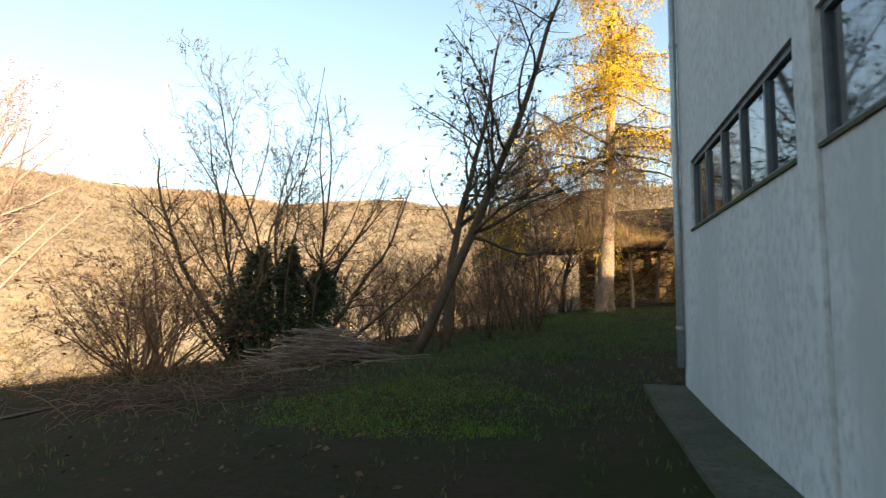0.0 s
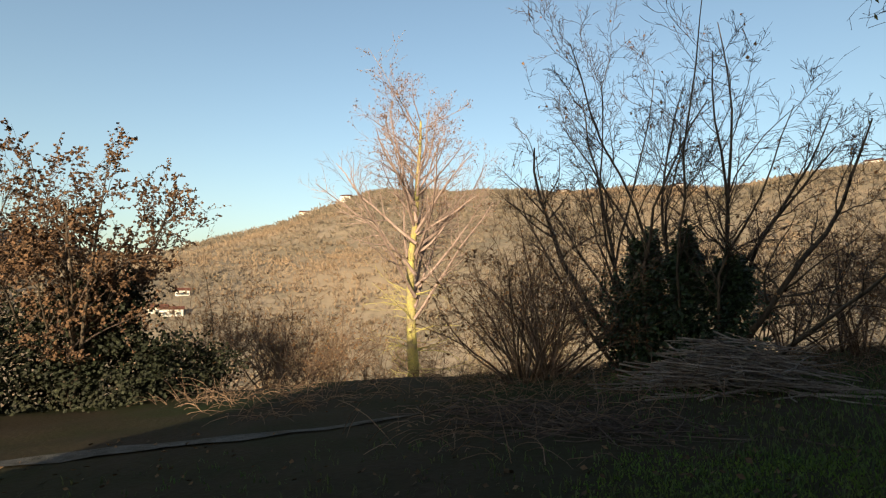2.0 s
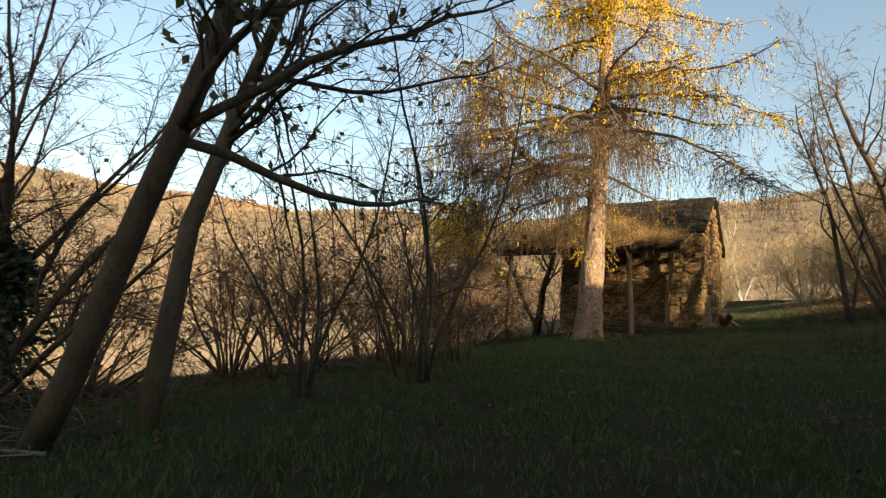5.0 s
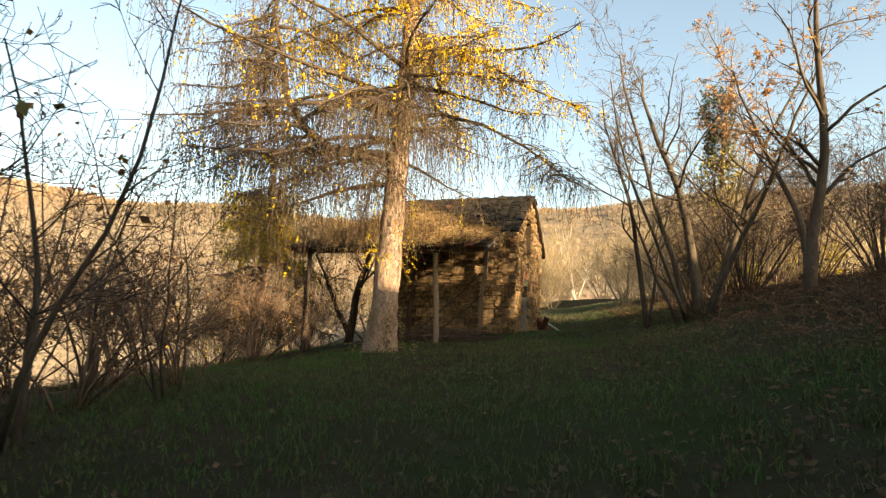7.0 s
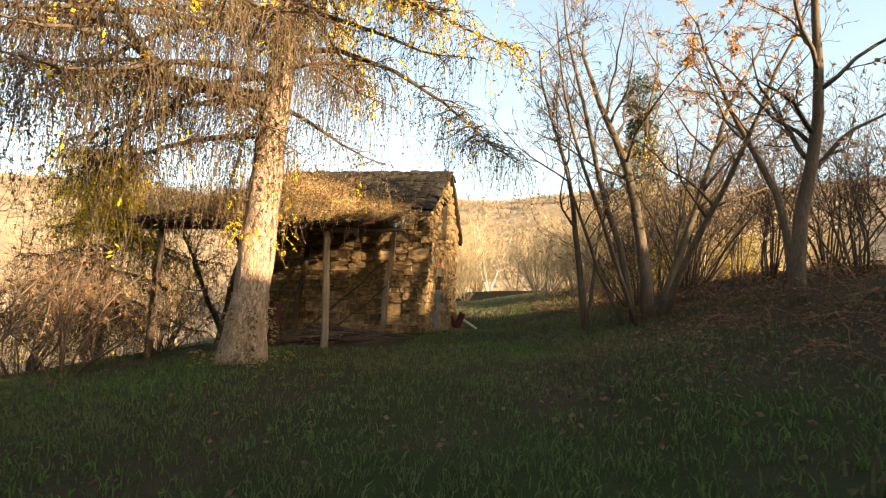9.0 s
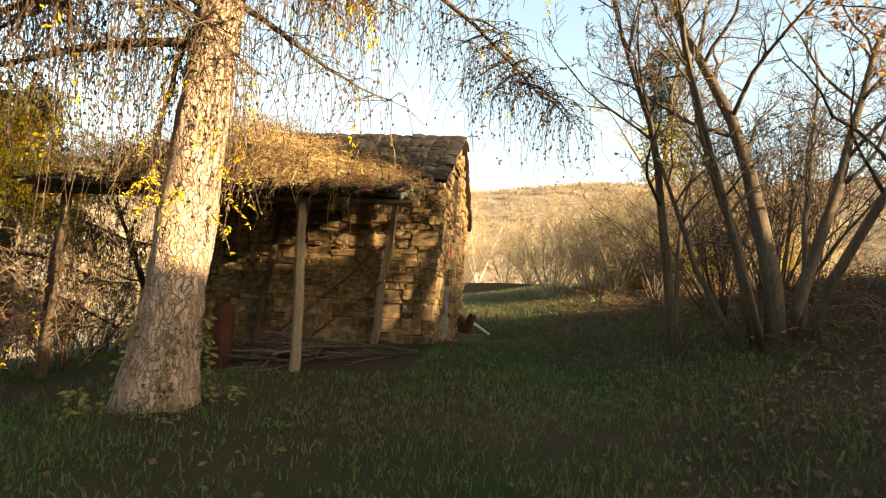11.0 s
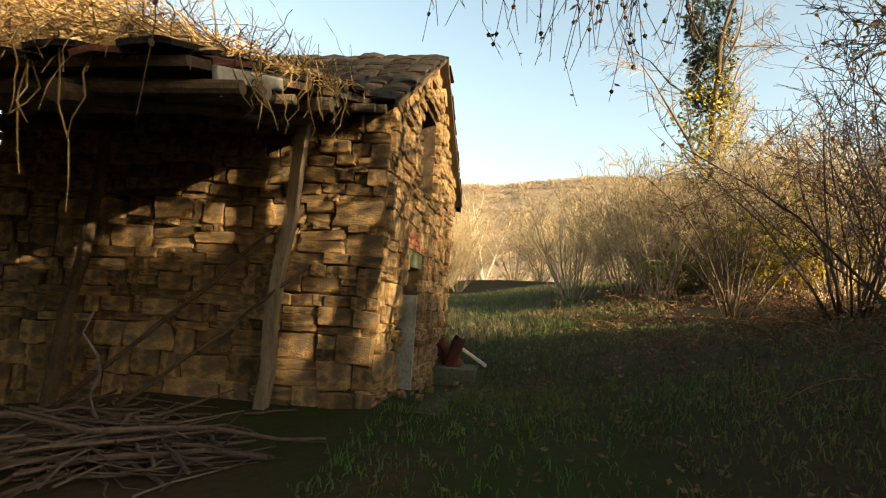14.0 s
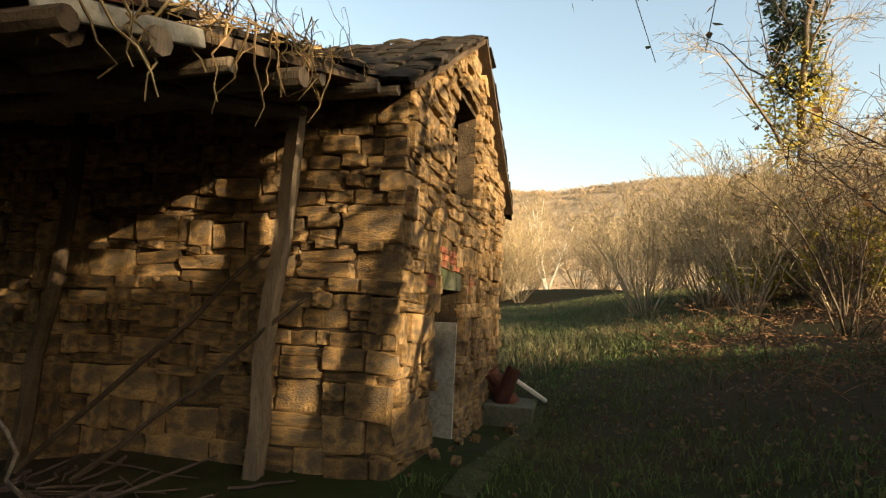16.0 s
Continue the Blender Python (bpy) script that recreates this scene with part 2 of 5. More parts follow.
# ---- mesh helpers ----
class Geo:
    """Gathers vertices and faces for one mesh."""

    def __init__(self):
        self.v, self.f = [], []

    def tube(self, pts, radii, sides=4, cap=True):
        n0, count = len(self.v), len(pts)
        side = None
        for i, p in enumerate(pts):
            d = (pts[min(i + 1, count - 1)] - pts[max(i - 1, 0)])
            d = d.normalized() if d.length > 1e-9 else Vector((0, 0, 1))
            if side is None:
                side = d.orthogonal().normalized()
            side = (side - d * side.dot(d))
            side = side.normalized() if side.length > 1e-6 else d.orthogonal().normalized()
            up = d.cross(side)
            for k in range(sides):
                a = 2 * math.pi * k / sides
                self.v.append(tuple(p + (side * math.cos(a) + up * math.sin(a)) * radii[i]))
        for i in range(count - 1):
            a, b = n0 + i * sides, n0 + (i + 1) * sides
            for k in range(sides):
                j = (k + 1) % sides
                self.f.append((a + k, a + j, b + j, b + k))
        if cap and sides > 3:
            self.f.append(tuple(n0 + k for k in reversed(range(sides))))
            self.f.append(tuple(n0 + (count - 1) * sides + k for k in range(sides)))

    def leaf(self, p, d, w, length):
        """A small pointed leaf from p along d, slightly folded."""
        s = d.orthogonal().normalized() * w
        n = len(self.v)
        q = p + d * length * 0.5
        self.v += [tuple(p), tuple(q + s), tuple(p + d * length), tuple(q - s + d.cross(s) * 0.4)]
        self.f.append((n, n + 1, n + 2, n + 3))

    def box(self, lo, hi, jitter=0.0, rng=random):
        n = len(self.v)
        for z in (lo[2], hi[2]):
            for x, y in ((lo[0], lo[1]), (hi[0], lo[1]), (hi[0], hi[1]), (lo[0], hi[1])):
                self.v.append((x + rng.uniform(-jitter, jitter), y + rng.uniform(-jitter, jitter), z + rng.uniform(-jitter, jitter)))
        self.f += [tuple(n + i for i in q) for q in ((3, 2, 1, 0), (4, 5, 6, 7), (0, 1, 5, 4), (1, 2, 6, 5), (2, 3, 7, 6), (3, 0, 4, 7))]

    def mesh(self, name, mat, smooth=False):
        me = bpy.data.meshes.new(name)
        me.from_pydata(self.v, [], self.f)
        me.materials.append(mat)
        if smooth:
            me.shade_smooth()
        return me


def part(name, geo, mat, parent=None, label="", smooth=False):
    """Links a Geo (or a ready mesh) as one mesh object under a thing."""
    ob = new(name, geo.mesh(name, mat, smooth) if isinstance(geo, Geo) else geo)
    if parent:
        ob.parent = parent
    if label:
        ob["label"] = label
    return ob


def bevelled(name, size, mat, bevel=0.01, parent=None, label="", m=None):
    """A box of that size about its centre with rounded edges."""
    bm = bmesh.new()
    bmesh.ops.create_cube(bm, size=1, matrix=Matrix.Diagonal((*size, 1)))
    bmesh.ops.bevel(bm, geom=bm.edges[:], offset=bevel, segments=2, profile=0.6, affect="EDGES")
    me = bpy.data.meshes.new(name)
    bm.to_mesh(me)
    bm.free()
    me.materials.append(mat)
    ob = part(name, me, mat, parent, label)
    if m is not None:
        ob.matrix_local = m
    return ob


def smooth01(a, b, x):
    t = min(1, max(0, (x - a) / (b - a)))
    return t * t * (3 - 2 * t)


# ---- ground ----
def ground_z(x, y):
    xp = 1.0 + 0.42 * max(0, min(y, 60) - 6)
    s = x - xp
    yy = max(-12, min(y, 28))
    z = 0.05 * yy + 0.0006 * yy * abs(yy) + 0.06 * max(0, min(y, 75) - 28)
    z -= 0.2 * math.exp(-((y - 6.5) / 3.5) ** 2)
    if s > 0:
        bank = 0.17 * smooth01(10, 14, y) * (1 - 0.6 * smooth01(23, 29, y)) + 0.02
        z += 0.1 * min(s, 11) + bank * min(6, max(0, s - 3))
    else:
        z += 0.03 * max(s, -2)
        fall = 0.04 + 0.005 * max(0, min(y, 34))
        z -= fall * min(34, max(0, -s - 2))
        z -= 0.12 * max(0, min(-s, 70) - 17)
    z -= 0.4 * math.exp(-((x - 12.3) / 1.5) ** 2 - ((y - 29.0) / 2.0) ** 2)
    r, bearing = math.hypot(x - 1, y - 6), math.degrees(math.atan2(-(x - 1), y - 6))
    # valley and the hillside beyond it
    crest = 9.8 - 6.9 * smooth01(50, 76, bearing) + 2.0 * (1 - smooth01(-35, 0, bearing))
    crest += 0.5 * noise.noise(Vector((bearing * 0.09, 3.1, 0))) + 0.25 * noise.noise(Vector((bearing * 0.4, 1.1, 0)))
    crest *= 1 - 0.75 * smooth01(95, 140, abs(bearing))
    far = smooth01(70, 420, r) ** 1.15
    hill = far * 425 * math.tan(radians(crest)) - 14 * smooth01(25, 80, r) * (1 - smooth01(90, 200, r)) * smooth01(-15, 25, bearing)
    z = z * (1 - smooth01(60, 160, r)) + hill * smooth01(30, 110, r)
    if r > 430:
        z -= (r - 430) * 0.03
        z += 125 * smooth01(700, 1400, r) * smooth01(64, 84, bearing) * (1 - smooth01(110, 150, bearing))
    bump = 0.035 * noise.noise(Vector((x * 0.9, y * 0.9, 0))) + 0.08 * noise.noise(Vector((x * 0.25, y * 0.25, 5)))
    return z + bump + (6 * noise.noise(Vector((x * 0.012, y * 0.012, 2))) * smooth01(90, 200, r))


def ground():
    g = Geo()
    radii = [0.0]
    while radii[-1] < 2600:
        radii.append(radii[-1] + max(0.35, radii[-1] * 0.02))
    spokes = 300
    cx, cy = 4.0, 14.0
    g.v.append((cx, cy, ground_z(cx, cy)))
    for r in radii[1:]:
        for k in range(spokes):
            a = 2 * math.pi * k / spokes
            x, y = cx + r * math.cos(a), cy + r * math.sin(a)
            g.v.append((x, y, ground_z(x, y)))
    for k in range(spokes):
        g.f.append((0, 1 + k, 1 + (k + 1) % spokes))
    for i in range(len(radii) - 2):
        for k in range(spokes):
            a, b, j = 1 + i * spokes, 1 + (i + 1) * spokes, (k + 1) % spokes
            g.f.append((a + k, b + k, b + j, a + j))
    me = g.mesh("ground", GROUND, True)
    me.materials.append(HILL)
    # beyond 620 m the ground takes the haze-tinted colour
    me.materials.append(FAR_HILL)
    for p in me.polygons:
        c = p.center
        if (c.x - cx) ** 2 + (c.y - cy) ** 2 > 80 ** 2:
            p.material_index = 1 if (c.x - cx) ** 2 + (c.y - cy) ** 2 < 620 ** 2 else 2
    ob = new("ground", me)
    tagged(ob, "grassy earth slope strewn with dead leaves, rising into scrub hillside", "ground", kind="structure")


ground()


def on_ground(x, y, dz=0.0):
    return Vector((x, y, ground_z(x, y) + dz))


# ---- plants: growing branches ----
THIN = [0.0045]


def grow(g, rng, p, d, length, r, level, spec, tips, ends=None):
    """A branch with its side branches. spec: a row a level of (segments, wiggle, rise, children, angle, ratio, sides)."""
    seg, wig, rise, kids, angle, ratio, sides = spec[level]
    pts, radii = [p.copy()], [r]
    step = length / seg
    for i in range(seg):
        d = (d + Vector((rng.gauss(0, wig), rng.gauss(0, wig), rng.gauss(0, wig) + rise))).normalized()
        p = p + d * step
        pts.append(p.copy())
        radii.append(max(r * (1 - 0.8 * (i + 1) / seg), THIN[0] * 0.75))
    g[min(level, len(g) - 1)].tube(pts, radii, sides, cap=level < 2)
    if level + 1 < len(spec):
        for k in range(kids):
            f = rng.uniform(0.3 if level == 0 else 0.15, 1.0) * seg
            i = min(int(f), seg - 1)
            q = pts[i].lerp(pts[i + 1], f - i)
            along = (pts[i + 1] - pts[i]).normalized()
            side = along.orthogonal().normalized()
            side.rotate(Matrix.Rotation(rng.uniform(0, 2 * math.pi), 3, along).to_quaternion())
            a = radians(angle) * rng.uniform(0.6, 1.3)
            grow(g, rng, q, along * math.cos(a) + side * math.sin(a), length * ratio * rng.uniform(0.6, 1.2) * (1 - 0.45 * f / seg), max(radii[i] * (0.46 if level == 0 else 0.42), THIN[0]), level + 1, spec, tips, ends)
    else:
        tips.extend((pts[j], (pts[j] - pts[j - 1]).normalized()) for j in range(1, len(pts)))
    return pts


BARE = [(9, 0.08, 0.04, 14, 45, 0.52, 7), (7, 0.15, 0.03, 10, 45, 0.55, 4), (5, 0.2, 0.02, 7, 45, 0.55, 3), (4, 0.22, 0.01, 0, 45, 0.5, 3)]


def tree(name, label, category, at, stems, spec, seed, bark, twig, leaf_mat=None, leaf_count=0, leaf_size=0.05, group="", bark_levels=2):
    """stems: rows of (offset, direction, length, radius). Trunk, limbs, and leaves are parts."""
    rng = random.Random(seed)
    thing = new(name)
    thing.location = at
    wood, twigs, tips = Geo(), Geo(), []
    layers = [wood] * bark_levels + [twigs] * 3 if len(spec) == 4 else [wood, twigs, twigs]
    for off, d, length, r in stems:
        grow(layers, rng, Vector(off), Vector(d).normalized(), length, r, 0, spec, tips)
    part("trunk", wood, bark, thing, smooth=True)
    part("crown", twigs, twig, thing)
    if leaf_mat and tips:
        leaves = Geo()
        for _ in range(leaf_count):
            p, d = rng.choice(tips)
            v = Vector((rng.gauss(0, 1), rng.gauss(0, 1), rng.gauss(-0.5, 1))).normalized()
            leaves.leaf(p, v, leaf_size * rng.uniform(0.3, 0.6), leaf_size * rng.uniform(0.7, 1.5))
        part("foliage", leaves, leaf_mat, thing)
    return tagged(thing, label, category, group)


# lichen-covered tree in the sun below the bank
tree("bare_tree", "tall bare tree with yellow lichen on its trunk and pinkish twigs", "tree", on_ground(-15.1, 18.0, -0.1),
     [((0, 0, 0), (0.03, -0.02, 1), 10.6, 0.22)],
     [(10, 0.045, 0.02, 30, 50, 0.55, 8), (6, 0.13, 0.08, 10, 40, 0.5, 4), (5, 0.18, 0.04, 7, 42, 0.5, 3), (3, 0.22, 0.03, 0, 40, 0.5, 3)],
     11, LICHEN, TWIG_PINK, LEAF_BROWN, 4200, 0.05, bark_levels=1)
high = Geo()
rngh = random.Random(18)
for k in range(11):
    a, z = k * 2.4, 2.8 + 0.4 * k
    tilt = rngh.uniform(0.75, 1.25)
    grow([high, high], rngh, Vector((0.03 * z, -0.02 * z, z)), Vector((math.cos(a) * tilt, math.sin(a) * tilt, 1)).normalized(), rngh.uniform(4.6, 6.2) - 0.15 * k, 0.07, 0, [(8, 0.09, 0.01, 12, 42, 0.42, 5), (5, 0.17, 0.05, 8, 42, 0.5, 3), (4, 0.22, 0.02, 0, 45, 0.5, 3)], [])
part("bough_work", high, TWIG_PINK, bpy.data.objects["bare_tree"], "spreading pinkish grey boughs")
low = Geo()
rngl = random.Random(17)
for k in range(34):
    a, z = rngl.uniform(0, 6.28), rngl.uniform(0.4, 4.2)
    grow([low, low], rngl, Vector((0.02 * z, 0, z)), Vector((math.cos(a), math.sin(a), rngl.uniform(-0.2, 0.35))).normalized(), rngl.uniform(0.9, 2.3), 0.028, 0, [(5, 0.18, 0.02, 7, 45, 0.5, 4), (4, 0.22, 0.02, 0, 45, 0.5, 3)], [])
part("low_bough", low, LICHEN, bpy.data.objects["bare_tree"], "short branches crusted with yellow lichen")

# clump of bare stems wrapped in ivy
IVY_AT = on_ground(-4.3, 15.2, -0.05)
rngi = random.Random(5)
stems = []
for k in range(17):
    x = -1.0 + 2.0 * k / 16
    stems.append(((x + rngi.uniform(-0.15, 0.15), rngi.uniform(-0.5, 0.5), 0), (0.3 * x + rngi.uniform(-0.12, 0.12), rngi.uniform(-0.25, 0.25), 1), rngi.uniform(5.0, 7.6), rngi.uniform(0.035, 0.065)))
stems += [((-0.5, 0, 0), (-0.85, -0.15, 1), 6.2, 0.1), ((0.8, 0, 0), (0.85, 0.1, 1), 5.6, 0.08), ((1.0, -0.3, 0), (1.1, -0.3, 0.9), 4.4, 0.06), ((-1.0, -0.2, 0), (-1.1, -0.3, 0.9), 4.6, 0.05)]
tree("ivy_thicket", "clump of bare stems rising out of dark ivy", "shrub", IVY_AT, stems,
     [(10, 0.1, 0.03, 11, 46, 0.36, 6), (6, 0.18, 0.05, 8, 44, 0.5, 4), (5, 0.2, 0.04, 5, 42, 0.5, 3), (3, 0.2, 0.02, 0, 40, 0.5, 3)], 6, BARK, TWIG, LEAF_BROWN, 300, 0.06)


def ivy_mass(parent, rng, blobs, count, mat, size=0.09):
    """Ivy leaves over lumpy volumes, in the thing's own space."""
    g = Geo()
    for _ in range(count):
        c, rad = rng.choice(blobs)
        v = Vector((rng.gauss(0, 1), rng.gauss(0, 1), rng.gauss(0, 1))).normalized()
        lump = 1 + 0.75 * noise.noise(v * 2.6 + c)
        p = c + Vector((v.x * rad[0], v.y * rad[1], v.z * rad[2])) * lump * rng.uniform(0.6, 1.12)
        if p.z < 0:
            continue
        d = (v + Vector((rng.gauss(0, 0.6), rng.gauss(0, 0.6), rng.gauss(-0.5, 0.6)))).normalized()
        g.leaf(p, d, size * rng.uniform(0.4, 0.6), size * rng.uniform(0.8, 1.4))
    return part("ivy", g, mat, parent, "dark green ivy foliage")


ivy = bpy.data.objects["ivy_thicket"]
ivy_mass(ivy, random.Random(8), [(Vector((-0.2, 0, 1.5)), (0.95, 0.8, 1.0)), (Vector((0.75, 0.1, 1.2)), (0.8, 0.7, 0.9)), (Vector((-0.9, 0.1, 0.9)), (0.6, 0.6, 0.8)), (Vector((0.2, 0, 0.6)), (1.2, 0.8, 0.7)), (Vector((-0.5, 0, 2.2)), (0.3, 0.3, 0.7)), (Vector((0.3, 0.1, 2.3)), (0.25, 0.3, 0.6)), (Vector((1.2, 0, 1.9)), (0.3, 0.3, 0.5))], 21000, IVY, 0.07)

# two leaning trunks that cross
tree("leaning_tree", "leaning bare tree with two dark crossing trunks", "tree", on_ground(-0.15, 13.0, -0.1),
     [((-0.38, -0.2, 0), (0.46, -0.3, 1), 8.8, 0.125), ((0.25, 0.3, 0), (0.09, 0.02, 1), 8.2, 0.115)],
     [(12, 0.06, 0.012, 16, 58, 0.38, 9), (8, 0.18, 0.05, 11, 48, 0.5, 5), (6, 0.22, 0.02, 8, 48, 0.52, 3), (4, 0.25, 0.01, 0, 45, 0.5, 3)],
     21, BARK, TWIG, LEAF_GREEN, 700, 0.1)


# ---- bushes: a few kinds, copied ----
def bush(name, label, seed, stems, height, spread, twig, leaf_mat=None, leaf_count=0, spec=None, leaf_size=0.06, r=0.022, category="shrub", group=""):
    rng = random.Random(seed)
    rows = []
    for _ in range(stems):
        a = rng.uniform(0, 2 * math.pi)
        k = rng.random() ** 0.6
        rows.append(((math.cos(a) * 0.3 * k, math.sin(a) * 0.3 * k, 0), (math.cos(a) * spread * k, math.sin(a) * spread * k, 1), height * rng.uniform(0.65, 1.05), r * rng.uniform(0.6, 1.3)))
    spec = spec or [(7, 0.13, 0.02, 9, 50, 0.48, 4), (5, 0.2, 0.04, 6, 48, 0.52, 3), (4, 0.24, 0.02, 0, 40, 0.5, 3)]
    return tree(name, label, category, (0, 0, 0), rows, spec, seed, twig if twig is not TWIG else BARK, twig, leaf_mat, leaf_count, leaf_size, group)


def scatter(source, places, rng):
    """The first place takes the source, the others copies; rows of (x, y, scale)."""
    for n, (x, y, s) in enumerate(places):
        m = Matrix.Translation(on_ground(x, y, -0.05)) @ Matrix.Rotation(rng.uniform(0, 6.28), 4, "Z") @ Matrix.Diagonal((s, s, s * rng.uniform(0.9, 1.1), 1))
        if n == 0:
            source.matrix_basis = m
        else:
            copy_thing(source, m)


rngs = random.Random(77)
red_bush = bush("red_twig_shrub", "bare shrub of reddish tangled twigs", 31, 12, 3.3, 0.95, TWIG_RED, LEAF_BROWN, 260, group="shrubs along the bank")
scatter(red_bush, [(-6.6, 13.4, 1.1), (-6.4, 13.9, 1.1), (-7.0, 14.4, 1.0), (-7.7, 14.8, 1.1), (-2.6, 16.6, 0.8), (0.3, 17.6, 0.8), (1.8, 18.4, 0.75), (-0.6, 18.6, 0.95), (2.6, 20.5, 0.8), (-5.6, 16.0, 0.9), (0.9, 21.5, 0.9), (-1.0, 23.0, 1.0), (-3.4, 17.4, 1.0), (-1.8, 19.5, 1.1), (0.8, 25.0, 1.1), (3.2, 24.6, 0.8), (2.0, 27.0, 1.0), (-2.5, 21.5, 1.1), (-4.6, 19.0, 1.0), (-6.6, 18.0, 1.0), (4.4, 27.6, 0.8), (-0.6, 27.5, 1.2), (6.6, 33.0, 1.0), (3.8, 34.0, 1.1), (8.5, 34.0, 1.1), (-8.6, 16.6, 0.7), (-17.0, 21.0, 1.0), (-19.0, 16.0, 1.0), (-20.0, 20.0, 1.2), (-12.5, 22.0, 1.1), (-17.0, 14.0, 1.2), (-19.0, 12.5, 1.3), (-21.0, 15.0, 1.3), (-16.5, 15.5, 1.0), (-23.0, 13.0, 1.5), (-22.0, 18.0, 1.4), (-18.5, 14.0, 1.2), (-10.5, 20.0, 1.1)], rngs)
slim = bush("thin_sapling", "thin bare sapling with a few hanging leaves", 41, 5, 4.6, 0.4, TWIG, LEAF_BROWN, 60, r=0.026, leaf_size=0.06, group="saplings")
scatter(slim, [(1.2, 14.8, 0.9), (2.0, 16.4, 1.0), (1.6, 19.2, 1.0), (2.9, 18.6, 0.9), (0.0, 20.0, 1.1), (2.5, 15.6, 1.25)], rngs)

# dark leafy tree at the far end of the track
dark = bush("hedge_tree", "dark overgrown hedge tree with withered brown crown", 51, 16, 5.6, 0.5, TWIG, LEAF_DARK, 20000, leaf_size=0.06, r=0.05, category="tree",
            spec=[(7, 0.08, 0.05, 11, 42, 0.4, 5), (5, 0.18, 0.05, 8, 44, 0.5, 3), (4, 0.22, 0.03, 0, 42, 0.5, 3)])
dark.matrix_basis = Matrix.Translation(on_ground(-14.5, 7.0, -0.1))
# lower foliage in the shade-darkened leaf colour, since the sun reaches it here
ivy_mass(dark, random.Random(3), [(Vector((0, 0, 1.4)), (1.4, 1.4, 1.3)), (Vector((0.6, 0.9, 0.8)), (1.2, 1.3, 0.9)), (Vector((-0.3, -1.2, 1.2)), (1.3, 1.4, 1.3)), (Vector((0.3, 2.2, 0.7)), (1.0, 1.2, 0.8)), (Vector((0.2, 0.4, 2.3)), (0.8, 0.9, 0.7))], 20000, HEDGE, 0.08)
copy_thing(dark, Matrix.Translation(on_ground(-15.5, 4.2, -0.1)) @ Matrix.Rotation(2.0, 4, "Z"))


